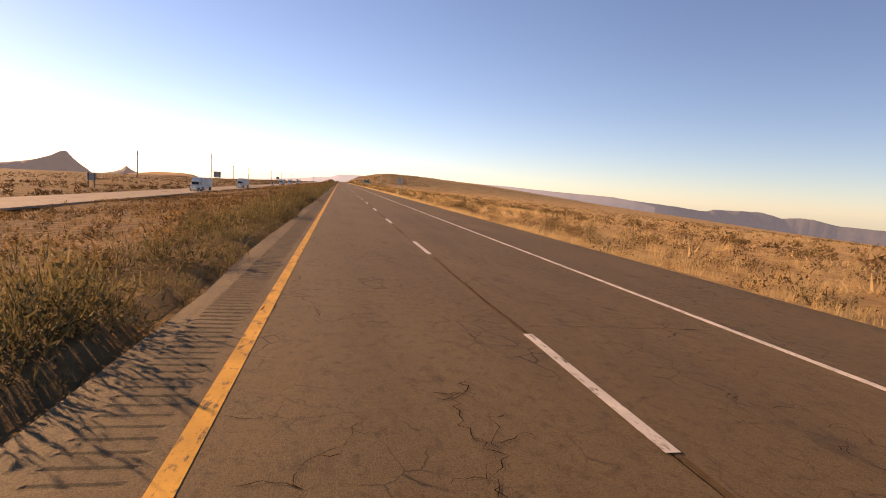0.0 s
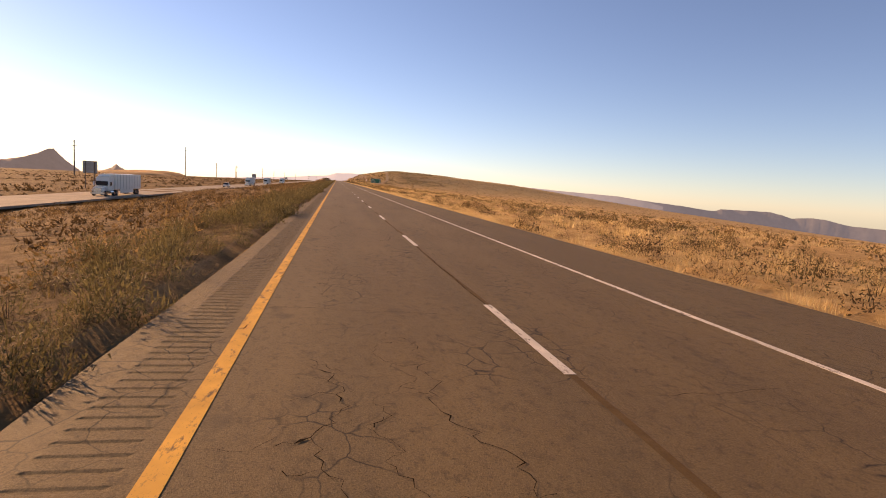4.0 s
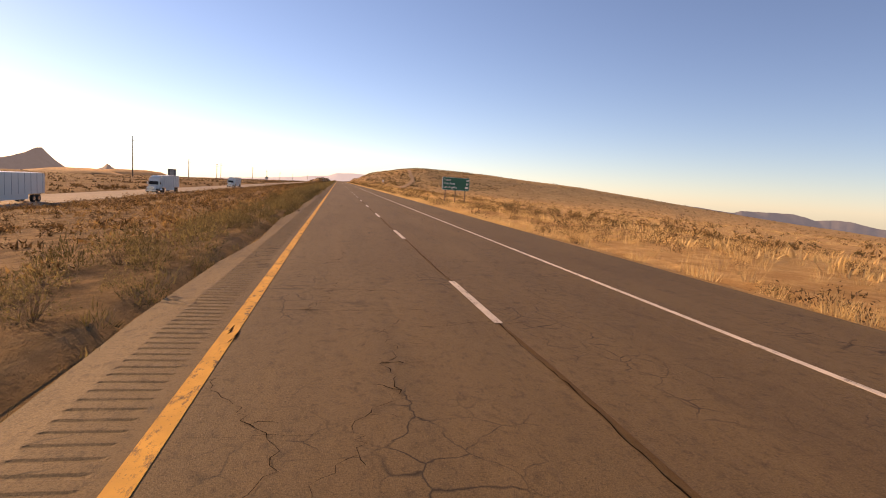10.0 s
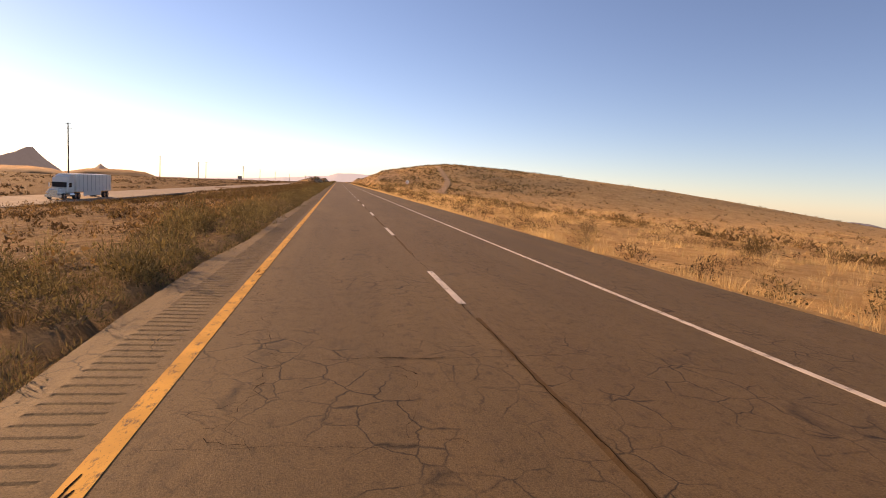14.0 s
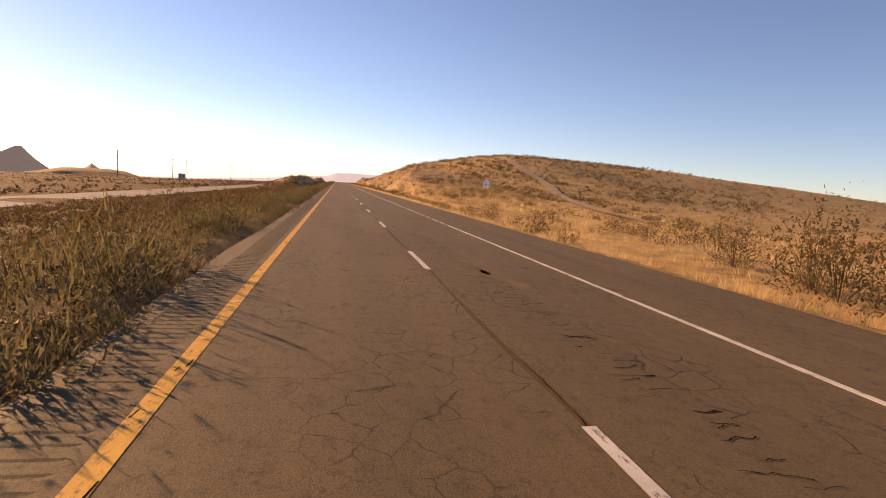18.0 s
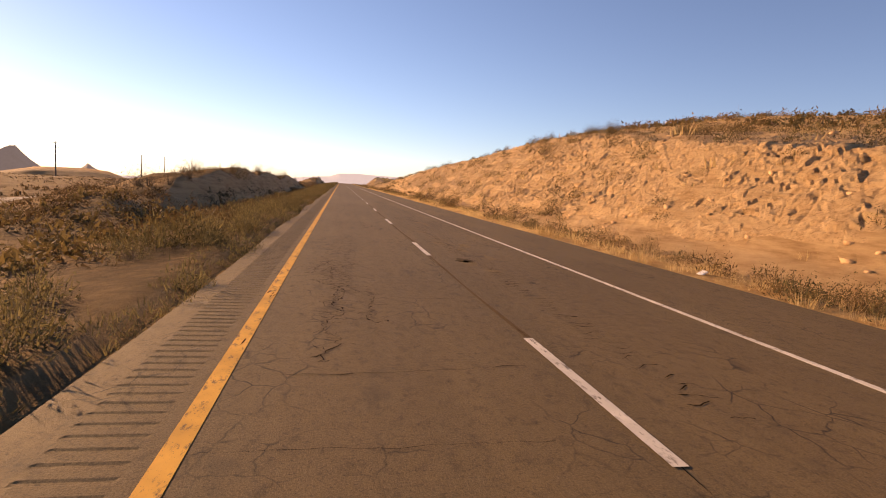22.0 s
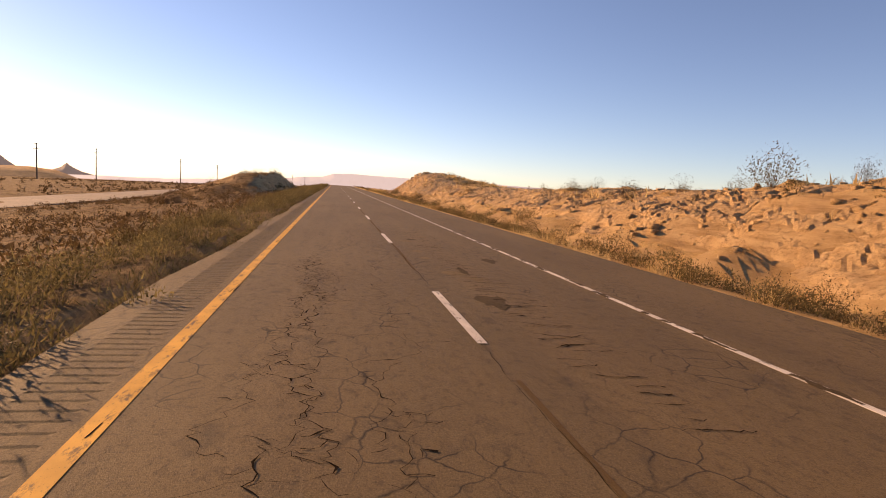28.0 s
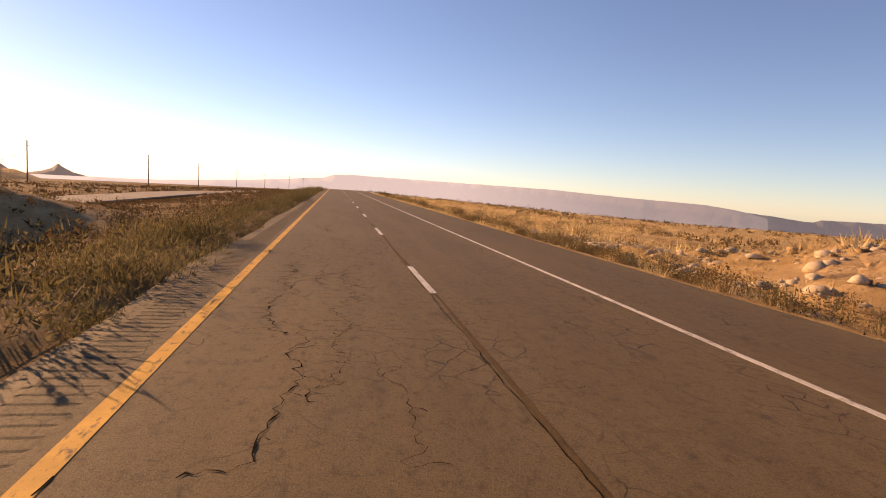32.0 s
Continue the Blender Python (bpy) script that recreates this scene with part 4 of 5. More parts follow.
sow("brush_heads", "pale dry flower heads on the verge brush", "flower heads", head_kinds, x[pick], y[pick], dice.uniform(0.7, 1.2, pick.sum()), M["heads"])
x, y = spread(1200, -1.5, -6.5, -25, 1300, lambda x, y: (x < verge_edge(y) + 0.1) * 1.0, 1.3)
sow("verge_grass", "dry dun grass between the verge bushes", "grass", grass_kinds, x, y, dice.uniform(0.5, 1.2, len(x)), M["dun"])
x, y = spread(9500, -4.3, -37, -20, 1330, lambda x, y: (0.35 + 0.65 * clumpy(x, y, 9, 60)) * (land(x, y, fine=False) < 0.2), 1.8)
sow("median_brush", "low brown brush and tussocks on the sandy median", "bushes", low_kinds, x[y < 570], y[y < 570], dice.uniform(0.8, 2.1, (y < 570).sum()), M["tan"])
sow("median_scrub", "low dark brown scrub on the median", "bushes", low_kinds, x[y >= 570], y[y >= 570], dice.uniform(0.8, 2.1, (y >= 570).sum()), M["brush"])
x, y = spread(14500, -7, -37, -20, 1330, lambda x, y: (0.25 + 0.75 * clumpy(x, y, 10, 62)) * (land(x, y, fine=False) < 0.2), 1.0)
sow("median_shrubs", "small brown shrubs thickly dotted over the median", "bushes", dot_kinds, x, y, dice.uniform(0.4, 1.15, len(x)), M["brush"])
x, y = spread(3600, -6, -32, 540, 830, lambda x, y: (0.3 + 0.7 * clumpy(x, y, 9, 63)) * ramp(y, 540, 600), 1.5)
sow("median_sage", "dark olive brush crowding the median", "bushes", dot_kinds, x, y, dice.uniform(0.7, 1.5, len(x)), M["creosote"])
x, y = spread(1500, -1.2, -2.3, -10, 1300, lambda x, y: (x < verge_edge(y)) * 1.0)
sow("edge_brush", "small olive tufts along the edge of the shoulder", "bushes", edge_kinds, x, y, dice.uniform(0.6, 1.2, len(x)), M["sage"])
x, y = spread(3200, -5.2, -37, -20, 1330, lambda x, y: clumpy(x, y, 14, 64), 1.4)
sow("median_grass", "dun grass on the median", "grass", grass_kinds, x, y, dice.uniform(0.7, 1.5, len(x)), M["dun"])

# the open range on the right
def cutting(x, y):
    """The bare sandy face of the road cut."""
    return ramp(y, 775, 810) * (1 - ramp(y, 955, 975)) * (1 - ramp(x, 26, 38))


def right_edge(y):
    return 10.75 + 0.5 * ramp(vnoise(y, y * 0, 8, 70), -0.3, 0.7) + 0.25 * vnoise(y, y * 0, 2.3, 71)


def golden(x, y):
    """Where golden grass stands: all along, thin on the cut faces."""
    bare = ramp(y, 770, 800) * (1 - ramp(y, 1150, 1175)) * ramp(x, 12.6, 14.5) * (1 - ramp(x, 26, 38))
    return (x > right_edge(y)) * (0.3 + 0.7 * clumpy(x, y, 5, 72)) * (1 - 0.93 * bare) * (1 - 0.6 * ramp(y, 950, 1000) * (1 - ramp(x, 13, 15)))


x, y = spread(32000, 10.7, 40, -20, 1300, golden, 2.0)
sow("golden_grass", "golden dry desert grass beside the road", "grass", grass_kinds, x, y, dice.uniform(0.7, 1.6, len(x)), M["straw"])
x, y = spread(36000, 20, 220, 0, 1420, lambda x, y: (clumpy(x, y, 16, 75) * 0.9 + 0.1) * (1 - 0.8 * ramp(y, 690, 760) * (1 - ramp(y, 1000, 1040))), 1.4)
sow("range_grass", "golden grass clumps over the open range", "grass", straw_kinds, x, y, dice.uniform(0.8, 2.2, len(x)), M["straw"])
x, y = spread(5200, 12, 60, -10, 1330, lambda x, y: (x > right_edge(y) + 1) * (0.12 + 0.88 * clumpy(x, y, 8, 80)) * (1 - 0.9 * ramp(y, 770, 800) * (1 - ramp(y, 1150, 1175)) * ramp(x, 13.5, 15) * (1 - ramp(x, 24, 30))), 1.3)
sow_near_far("range_brush", "brown and olive desert brush on the range", "bushes", mound_kinds, low_kinds, 24, x, y, dice.uniform(0.7, 1.9, len(x)), M["brush"])
x, y = spread(14000, 40, 420, -50, 1500, lambda x, y: (clumpy(x, y, 6, 84) ** 1.6 * 0.9 + 0.1) * (1 - 0.8 * cutting(x, y)), 1.8)
dark = dice.uniform(0, 1, len(x)) < 0.4
sow("hill_brush", "brown shrubs dotted over the hillside and range", "bushes", dot_kinds, x[~dark], y[~dark], dice.uniform(0.8, 2.6, (~dark).sum()), M["tan"])
sow("hill_creosote", "dark olive shrubs dotted over the hillside", "bushes", dot_kinds, x[dark], y[dark], dice.uniform(0.7, 2.1, dark.sum()), M["creosote"])
x, y = spread(17000, -51, -380, -50, 2100, lambda x, y: clumpy(x, y, 15, 88), 1.6)
sow("plain_brush", "brown brush dotted over the far plain", "bushes", far_kinds, x, y, dice.uniform(0.8, 2.0, len(x)), M["brush"])
x, y = spread(2400, -160, 220, 1300, 2300, None)
ok = (np.abs(x - 5) > 8) & (np.abs(x + 44) > 8)
sow("far_brush", "brown brush over the far plain", "bushes", far_kinds, x[ok], y[ok], dice.uniform(1.0, 2.4, ok.sum()), M["brush"])


x, y = spread(3400, -6.2, -24, 815, 1195, lambda x, y: ((y < 1000) | (y > 1080)) * (0.15 + 0.85 * clumpy(x, y, 5, 91)) * np.where((x > -12.2) & (x < -8.2), np.where(y > 1050, 0.6, 0.12), 1.0))
sow("ridge_brush", "low dry brush on the median ridge", "bushes", mound_kinds, x, y, dice.uniform(0.6, 1.25, len(x)), M["brush"])


x, y = spread(6800, 17, 125, 690, 1000, lambda x, y: (land(x, y) > 0.3) * (0.15 + 0.85 * clumpy(x, y, 9, 98)) * (1 - 0.75 * cutting(x, y)), 1.15)
dark = dice.uniform(0, 1, len(x)) < 0.35
sow_near_far("hill_mounds", "rounded brown bushes dotted over the sandy hillside", "bushes", mound_kinds, dot_kinds, 40, x[~dark], y[~dark], dice.uniform(0.9, 2.1, (~dark).sum()), M["creosote"])
sow_near_far("hill_sage", "rounded olive bushes on the sandy hillside", "bushes", mound_kinds, dot_kinds, 40, x[dark], y[dark], dice.uniform(0.9, 1.9, dark.sum()), M["sage"])
x, y = spread(4800, 11.8, 62, -10, 1300, lambda x, y: (x > right_edge(y) + 0.5) * (0.1 + 0.9 * clumpy(x, y, 9, 99) ** 1.3) * (1 - 0.9 * cutting(x, y) * (x > 15)), 1.35)
sow("range_mounds", "rounded brown and olive bushes in the golden grass", "bushes", mound_kinds, x[::2], y[::2], dice.uniform(0.6, 1.8, len(x[::2])), M["creosote"])
sow("range_tan_bushes", "rounded tan bushes in the golden grass", "bushes", mound_kinds, x[1::2], y[1::2], dice.uniform(0.6, 1.8, len(x[1::2])), M["tan"])


x, y = spread(2700, 11.5, 14.9, 690, 1290, lambda x, y: (x > right_edge(y) + 0.4) * (0.15 + 0.85 * clumpy(x, y, 6, 106)), 1.2)
warm = dice.uniform(0, 1, len(x)) < 0.5
sow("cut_foot_bushes", "rounded olive bushes along the foot of the cut", "bushes", mound_kinds, x[warm], y[warm], dice.uniform(0.6, 1.3, warm.sum()), M["sage"])
p, q = spread(900, 11.2, 13.6, 985, 1290, lambda x, y: (x > right_edge(y) + 0.2) * (0.35 + 0.65 * clumpy(x, y, 4, 109)), 1.1)
sow("shoulder_brush", "golden-brown bushes crowding the edge of the shoulder", "bushes", mound_kinds, p, q, dice.uniform(0.6, 1.2, len(p)), M["creosote"])
sow("cut_foot_brush", "rounded brown bushes along the foot of the cut", "bushes", mound_kinds, x[~warm], y[~warm], dice.uniform(0.5, 1.25, (~warm).sum()), M["tan"])
x, y = spread(1000, 13.6, 30, 780, 965, lambda x, y: 0.15 + 0.85 * clumpy(x, y, 7, 108), 1.5)
sow("face_bushes", "scattered olive bushes rooted in the rock of the cut", "bushes", mound_kinds, x, y, dice.uniform(0.5, 1.35, len(x)), M["creosote"])


x, y = spread(420, 20, 42, 990, 1135, lambda x, y: (land(x, y) > 1.5) * (0.3 + 0.7 * clumpy(x, y, 7, 112)))
sow("bank_top_brush", "brown brush along the top of the low bank", "bushes", mound_kinds, x, y, dice.uniform(0.6, 1.5, len(x)), M["creosote"])


# single shrubs
def twigs(n, r, h, w):
    v, t = blades(n, 0.12, h, r * 1.1, w)
    return v, t


def make_shrub(name, label, foliage, r, h, count, size, bare=False):
    s = thing(name, (0, 0, -50), label, "bush")
    st = tri_mesh("branchwork", *twigs(26 if not bare else 90, r, h * 0.95, 0.016 if not bare else 0.009), M["twig"])
    new("branchwork", st).parent = s
    fo = tri_mesh("foliage", *joined(leaves(count, r, h, size), leafage(count // 8, r, h, 0.2, 0.04)) if not bare else flakes(count, r, h, size, 0.12), foliage)
    new("foliage", fo).parent = s
    return s


shrubs = [make_shrub("creosote_bush", "dark olive creosote bush with bare lower stems", M["creosote"], r, h, 900, 0.062) for r, h in ((0.9, 1.2), (1.1, 1.0), (0.75, 1.4))]
olive = [make_shrub("rabbitbrush", "rounded olive-green rabbitbrush with dry tips", M["sage"], r, h, 560, 0.05) for r, h in ((0.65, 0.85), (0.8, 0.8))]
barebush = [make_shrub("bare_bush", "leggy half-bare desert bush against the sky", M["twig"], r, h, 150, 0.06, True) for r, h in ((0.8, 1.3), (0.6, 1.1))]


used = set()


def plant(kinds, places, group):
    for x, y, s in places:
        k = kinds[int(dice.integers(0, len(kinds)))]
        m = pose(x, y, ground_at(x, y) - 0.04, 0, 0, float(dice.uniform(0, 360))) @ Matrix.Scale(s, 4)
        if k.name in used:
            ob = copy_thing(k, m)
            ob.matrix_basis = m
        else:
            used.add(k.name)
            ob = k
            ob.matrix_world = m
        tagged(ob, group=group)


def some(n, x0, x1, y0, y1, s0, s1):
    return [(float(dice.uniform(x0, x1)), float(dice.uniform(y0, y1)), float(dice.uniform(s0, s1))) for _ in range(n)]


plant(shrubs, some(70, 14, 40, 10, 760, 0.8, 1.5) + some(45, 12.6, 15.5, 770, 1165, 0.6, 1.15) + some(46, 24, 33, 780, 960, 0.7, 1.3) + some(24, 20, 30, 985, 1150, 0.5, 1.0), "shrubs of the range")
NEAR = ((14.6, 889.5, 1.67), (15.3, 883.7, 1.63), (15.6, 881.2, 1.59), (13.7, 920.5, 1.07), (13.7, 915.1, 0.78), (15.8, 872.9, 1.31), (15.1, 862.2, 1.54), (15.9, 850.0, 1.18),
        (14.0, 845.1, 0.95), (13.8, 792.4, 0.97), (13.9, 778.3, 1.04), (14.7, 774.2, 1.15), (12.0, 445.6, 1.04), (15.6, 454.7, 0.98), (25.6, 109.0, 1.22), (13.5, 89.6, 0.93))
ALSO = ((20.0, 254.5, 0.82), (14.5, 1044.2, 1.14), (13.9, 1031.9, 1.31), (23.4, 1033.9, 2.0), (14.2, 1101.7, 1.57), (15.5, 321.8, 0.77), (11.7, 229.5, 1.01), (17.0, 668.8, 1.77),
        (14.8, 661.9, 2.2), (15.9, 663.8, 2.4), (14.4, 659.3, 1.9), (17.0, 833.6, 1.33), (15.3, 864.4, 1.58), (13.6, 1061.7, 0.89), (13.5, 1066.3, 0.94), (-8.1, 686.8, 2.5), (-11.1, 864.3, 2.0), (-2.6, 625.6, 0.7), (-5.5, 881.0, 1.0))
plant(shrubs, [(x, y, h / 1.15) for x, y, h in NEAR + ALSO], "shrubs of the range")
plant(olive, some(90, -4.5, -2.4, 0, 1290, 0.7, 1.2) + some(30, 12, 14, 20, 1290, 0.6, 1.0), "verge shrubs")
plant(barebush, some(46, -16, -11, 835, 990, 0.9, 1.8) + some(34, -17, -11.5, 1075, 1195, 0.9, 1.6) + some(8, 18, 26, 1035, 1060, 0.9, 1.5), "bushes on the ridge")

# ---- rocks ----
def rock_shape(flat=0.8, slab=False):
    bm = bmesh.new()
    if slab:
        bmesh.ops.create_cube(bm, size=1.5)
        bmesh.ops.triangulate(bm, faces=list(bm.faces))
    else:
        bmesh.ops.create_icosphere(bm, subdivisions=1, radius=1)
    v = np.array([p.co[:] for p in bm.verts])
    t = np.array([[p.index for p in f.verts] for f in bm.faces])
    bm.free()
    v = v * dice.uniform(0.6, 1.25, (len(v), 1)) * np.array([1, dice.uniform(0.6, 1.1), flat * dice.uniform(0.6, 1.1)])
    if slab:
        v = v * np.array([0.8, dice.uniform(1.0, 2.2), 0.55])
    return v, t


def blocks(u, v, seed):
    """Cells of broken rock: a height for each block, and how near its edge a place is."""
    iu, iv = np.floor(u), np.floor(v)
    best, second, tone = np.full(u.shape, 9.0), np.full(u.shape, 9.0), np.zeros(u.shape)
    for du in (-1, 0, 1):
        for dv in (-1, 0, 1):
            cu, cv = iu + du, iv + dv
            d = np.hypot(cu + 0.1 + 0.8 * lattice(cu, cv, seed) - u, cv + 0.1 + 0.8 * lattice(cu, cv, seed + 1) - v)
            near = d < best
            second = np.where(near, best, np.minimum(second, d))
            tone = np.where(near, lattice(cu, cv, seed + 2), tone)
            best = np.where(near, d, best)
    return tone, second - best


def rock_sheet(name, label, x0, x1, y0, y1, step, foot, relief):
    """The bare bedded rock of a cut: blocks and beds that stand out of the slope towards the road."""
    def proud(x, y):
        bend = 0.5 * vnoise(x, y, 2.0, 101)
        g = land(x, y, fine=False)
        bed = g + 0.22 * bend + 0.3 * vnoise(x, y, 11, 102)
        t1, e1 = blocks((y + bend) / 1.30, bed / 0.42, 111)
        t2, e2 = blocks((y - bend) / 0.62, bed / 0.25, 121)
        rise = 0.46 * (t1 - 0.4) + 0.40 * (t2 - 0.4) - 0.26 * (1 - ramp(e1, 0.0, 0.16)) - 0.16 * (1 - ramp(e2, 0.0, 0.2)) + 0.45 * vnoise(x, y, 5, 106) + 0.2 * vnoise(x, y, 0.9, 107)
        edge = ramp(x, x0, x0 + 1.5) * (1 - ramp(x, x1 - 3, x1)) * ramp(y, y0, y0 + 12) * (1 - ramp(y, y1 - 8, y1))
        bare = edge * ramp(g + 0.8 * vnoise(x, y, 6, 103), foot - 0.5, foot + 0.9) * (0.6 + 0.4 * ramp(vnoise(x, y, 8, 104) + 0.4 * vnoise(x, y, 3, 105), -0.55, 0.1))
        return bare, bare * relief * (1 - 0.5 * ramp(x, 23, 30)) * (rise + 0.25)

    def height(x, y):
        bare, d = proud(x, y)
        return land(x, y) * (1 - ramp(bare, 0.05, 0.5)) + land(x, y, fine=False) * ramp(bare, 0.05, 0.5) - 0.3 * (1 - ramp(bare, 0.02, 0.3)) + 0.05 + 0.7 * d
    xs, ys = np.arange(x0, x1, step), np.arange(y0, y1, step * 1.15)
    me = grid_mesh(name, xs, ys, height, M["cutrock"])
    co = np.empty(len(me.vertices) * 3, np.float32)
    me.vertices.foreach_get("co", co)
    co = co.reshape(-1, 3)
    co[:, 0] -= 0.6 * proud(*[a.ravel() for a in np.meshgrid(xs, ys)])[1]
    me.vertices.foreach_set("co", co.ravel())
    me.polygons.foreach_set("use_smooth", np.zeros(len(me.polygons), dtype=bool))
    tagged(new(name, me), label, "rock face", kind="structure")


rock_sheet("rock_face", "tan bedded rock of the road cut, broken into blocks", 14.6, 36, 786, 966, 0.15, 0.6, 0.45)
rock_sheet("bank_face", "tan broken rock of the low roadside bank", 14.2, 27, 992, 1172, 0.15, 0.2, 0.44)
rock_kinds = [rock_shape() for _ in range(8)]
slab_kinds = [rock_shape(0.8, True) for _ in range(10)]
def on_face(x, y):
    hgt = land(x, y)
    return (hgt > 0.2) * (0.3 + 0.7 * clumpy(x, y, 4, 95))


x, y = spread(6500, 13.9, 36, 770, 965, on_face, 1.5)
sow("cut_rubble", "tan rubble and ledge stones on the road cut", "rocks", slab_kinds, x, y, 0.05 + 0.24 * dice.uniform(0, 1, len(x)) ** 2.4, M["rock"], 1.5, 0.07, 0.5)
x, y = spread(12000, 13.8, 27, 985, 1180, on_face)
sow("bank_rubble", "brown broken stones on the low bank", "rocks", slab_kinds, x, y, 0.05 + 0.27 * dice.uniform(0, 1, len(x)) ** 2.6, M["cutrock"], 1.6, 0.05, 3.1)
x, y = spread(1500, 12.6, 24, 1140, 1192, None)
sow("scree", "pale scree stones below the rock outcrop", "rocks", rock_kinds, x, y, 0.08 + 0.35 * dice.uniform(0, 1, len(x)) ** 2.5, M["palerock"], 0.7, 0.02)
x, y = spread(7500, 15.5, 27, 1112, 1164, lambda x, y: (land(x, y) > 0.7) * (0.35 + 0.65 * clumpy(x, y, 3, 96)))
sow("outcrop_rubble", "pale angular rubble heaped on the rock outcrop", "rocks", slab_kinds, x, y, 0.05 + 0.24 * dice.uniform(0, 1, len(x)) ** 2.6, M["palerock"], 1.1, 0.05, 3.1)
x, y = spread(4600, 22, 150, 690, 1000, lambda x, y: (land(x, y) > 1.5) * (0.1 + 0.9 * clumpy(x, y, 4, 93) ** 1.6) * (1 - 0.8 * cutting(x, y)), 1.3)
sow_near_far("slope_brush", "brown and tan brush over the hillside", "bushes", mound_kinds, dot_kinds, 40, x, y, dice.uniform(0.7, 2.0, len(x)), M["tan"])
x, y = spread(2600, 28, 120, 740, 960, lambda x, y: clumpy(x, y, 10, 97))
sow("hill_stones", "tan stones scattered over the hillside", "rocks", rock_kinds, x, y, 0.15 + 0.4 * dice.uniform(0, 1, len(x)) ** 2, M["rock"], 0.6, 0.02)
x, y = spread(1300, 10.6, 12.2, -10, 1290)
sow("shoulder_gravel", "gravel along the edge of the asphalt", "gravel", rock_kinds, x, y, dice.uniform(0.012, 0.035, len(x)), M["palerock"], 0.8, 0.0)
x, y = spread(700, -1.5, -2.3, -10, 1290)
sow("verge_gravel", "gravel along the left shoulder", "gravel", rock_kinds, x, y, dice.uniform(0.008, 0.022, len(x)), M["palerock"], 0.8, 0.0)


def boulder(x, y, z, size, turn, tilt):
    bm = bmesh.new()
    bmesh.ops.create_cube(bm, size=1.6)
    bmesh.ops.subdivide_edges(bm, edges=list(bm.edges), cuts=3, use_grid_fill=True)
    off = Vector((x, y, z))
    for v in bm.verts:
        d = noise.noise(v.co * 0.9 + off) * 0.5 + noise.noise(v.co * 2.3 + off) * 0.22
        v.co = v.co.normalized().lerp(v.co, 0.8) * (1 + 0.75 * d)
        v.co.z *= 0.8
    me = bpy.data.meshes.new("boulder")
    bm.to_mesh(me)
    bm.free()
    me.materials.append(M["palerock"])
    ob = new("boulder", me)
    ob.matrix_world = pose(x, y, z, tilt, tilt * 0.6, turn) @ Matrix.Scale(size, 4)
    tagged(ob, "pale weathered boulder of the rock outcrop", "boulder", "outcrop boulders")


for k in range(420):
    yy, xx = float(dice.uniform(1128, 1166)), float(dice.uniform(16.0, 28.0))
    high = ground_at(xx, yy)
    ledge = high > 4.7 and yy > 1138
    if high < 1.2 or (not ledge and dice.uniform(0, 1) > 0.25):
        continue
    size = float(dice.uniform(0.30, 0.78)) if ledge else float(dice.uniform(0.12, 0.36))
    boulder(xx, yy, high - size * 0.45, size, float(dice.uniform(-25, 25)), float(dice.uniform(-14, 14)))

# the great blocks of the crest and those that have slid below them
for k in range(30):
    along, row = (k % 15) / 14.0, k // 15
    yy = 1155.0 - 9.5 * along + float(dice.uniform(-0.5, 0.5))
    xx = 23.4 + 1.7 * along - 0.5 - 1.3 * row + float(dice.uniform(-0.4, 0.4))
    high = ground_at(xx, yy)
    size = float(dice.uniform(0.75, 1.3)) if row == 0 else float(dice.uniform(0.4, 1.0))
    boulder(xx, yy, high - size * 0.62, size, float(dice.uniform(-25, 25)), float(dice.uniform(-10, 10)))

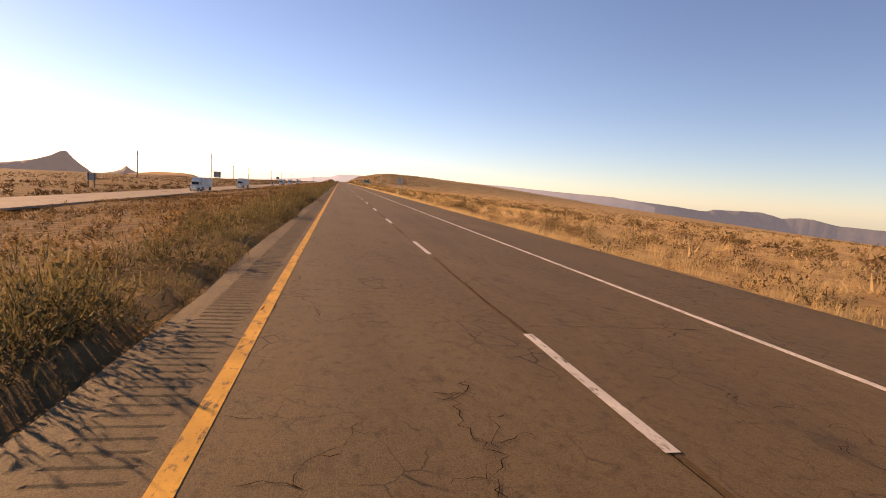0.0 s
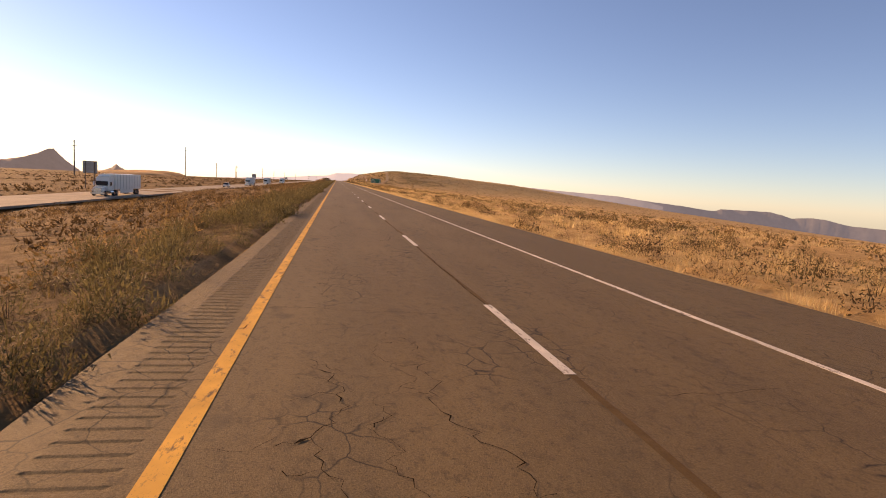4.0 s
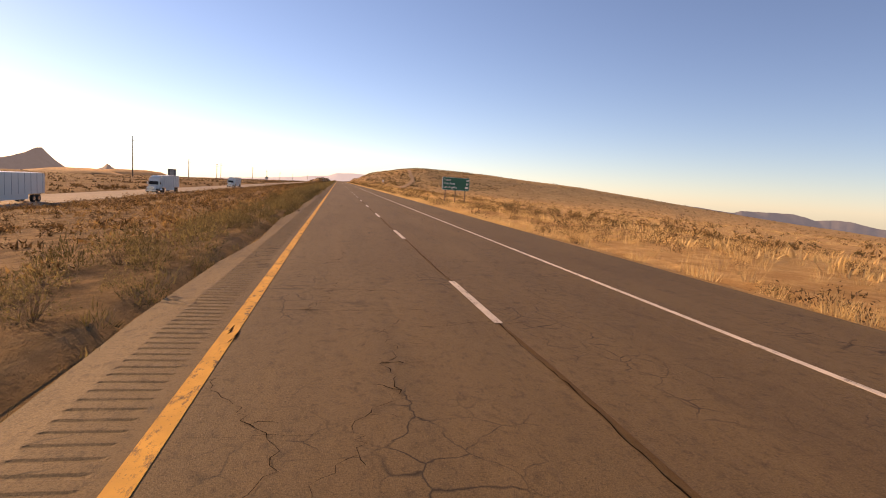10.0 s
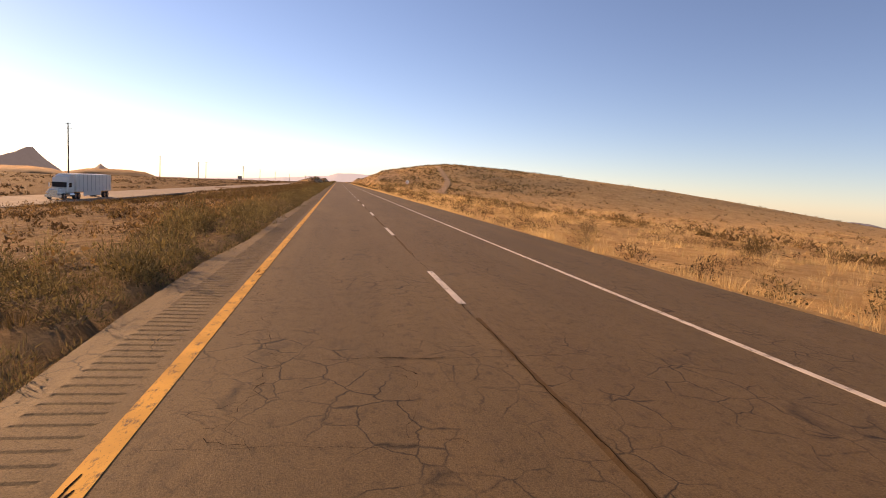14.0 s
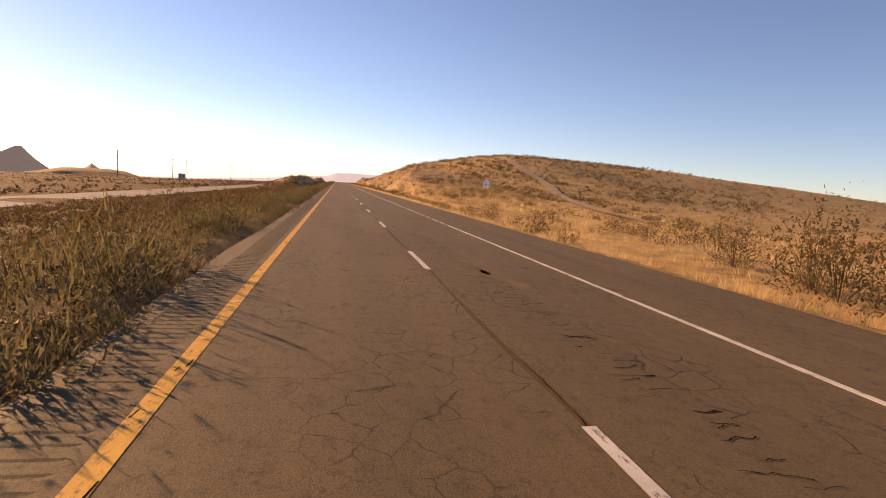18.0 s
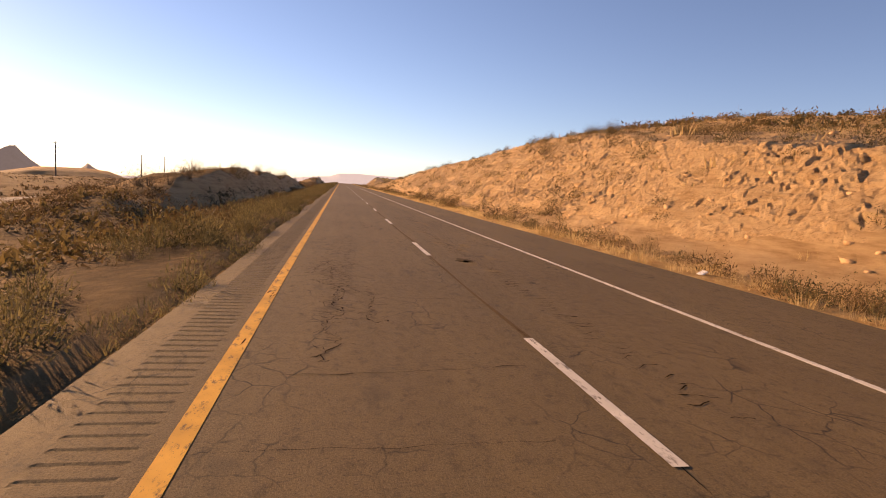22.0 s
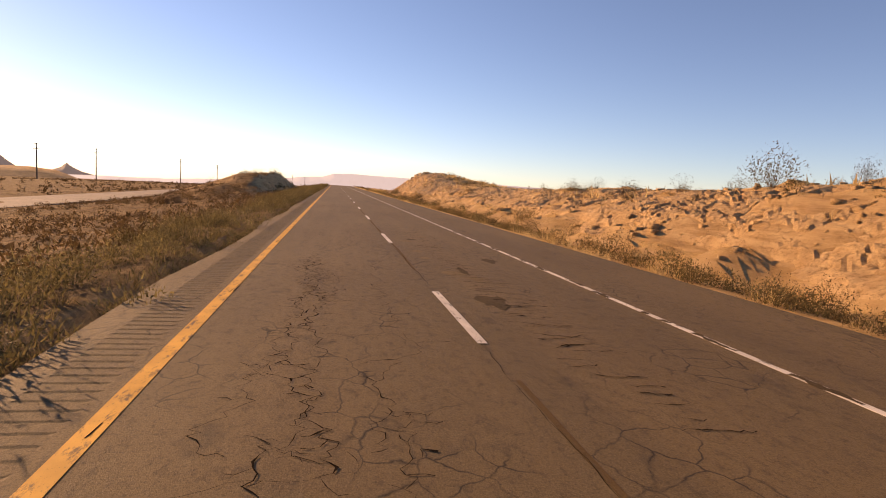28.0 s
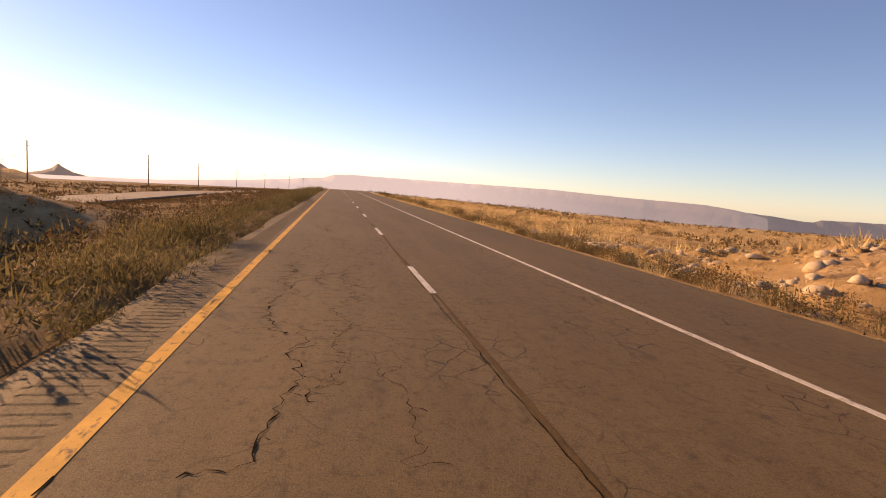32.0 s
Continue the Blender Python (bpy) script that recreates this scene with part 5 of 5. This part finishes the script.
# ---- small things by the road ----
def shred(x, y, s):
    bm = bmesh.new()
    n = 14
    rows = []
    for i in range(n):
        a = i / (n - 1)
        rows.append([bm.verts.new((s * (a - 0.5) * 1.4, s * w, 0.01 + s * 0.32 * math.sin(a * 3.1) * (1 - abs(w)) + 0.04 * math.sin(7 * a + w))) for w in (-0.3, -0.1, 0.1, 0.3)])
    for r0, r1 in zip(rows, rows[1:]):
        for j in range(3):
            bm.faces.new((r0[j], r1[j], r1[j + 1], r0[j + 1]))
    ob = part("tyre_shred", bm, M["tyre"])
    mod = ob.modifiers.new("thick", "SOLIDIFY")
    mod.thickness = 0.025
    ob.location = (x, y, 0.02)
    tagged(ob, "curled black strip of burst tyre on the shoulder", "tyre shred")


shred(9.8, 1140.5, 0.42)
shred(9.3, 1143.5, 0.2)


def litter(x, y, w, l, turn, label, material):
    g = max(ground_at(x, y), -0.5)
    bm = box(-w / 2, w / 2, -l / 2, l / 2, 0, 0.05, 0.012)
    for v in bm.verts:
        v.co.z += 0.05 * math.sin(v.co.x * 5 / max(w, 0.1)) + 0.03 * v.co.y
    ob = part("litter", bm, material)
    ob.matrix_world = pose(x, y, g + 0.02, 4, -3, turn)
    tagged(ob, label, "litter")


for x, y, w, l, turn in ((13.3, 85.3, 0.2, 0.2, 20), (11.9, 52.7, 0.18, 0.25, 50), (11.1, 267.7, 0.16, 0.2, 10), (12.7, 1105.6, 0.3, 0.2, 40), (11.6, 770.6, 0.3, 0.16, 70), (11.8, 807.7, 0.25, 0.2, 15), (11.4, 905.5, 0.2, 0.15, 35), (12.4, 1108.5, 0.22, 0.18, 80)):
    litter(x, y, w, l, turn, "scrap of white paper litter in the dry grass", M["signwhite"])
for x, y, w, l, turn in ((-2.3, 730.2, 0.5, 0.3, 12), (-2.0, 1124.5, 0.3, 0.12, 30)):
    litter(x, y, w, l, turn, "weathered scrap of pale board on the verge", M["palerock"])


def marker_post(x, y, h):
    s = thing("marker_post", (x, y, ground_at(x, y)), "short weathered wooden marker post at the cut foot", "post")
    part("shaft", box(-0.06, 0.06, -0.05, 0.05, -0.3, h, 0.01), M["wood"], s)
    part("cap", box(-0.065, 0.065, -0.055, 0.055, h, h + 0.05, 0.008), M["wood"], s)


marker_post(14.5, 880.0, 1.25)
for yy in (801.0, 803.5):
    marker_post(-8.2, yy, 1.2)
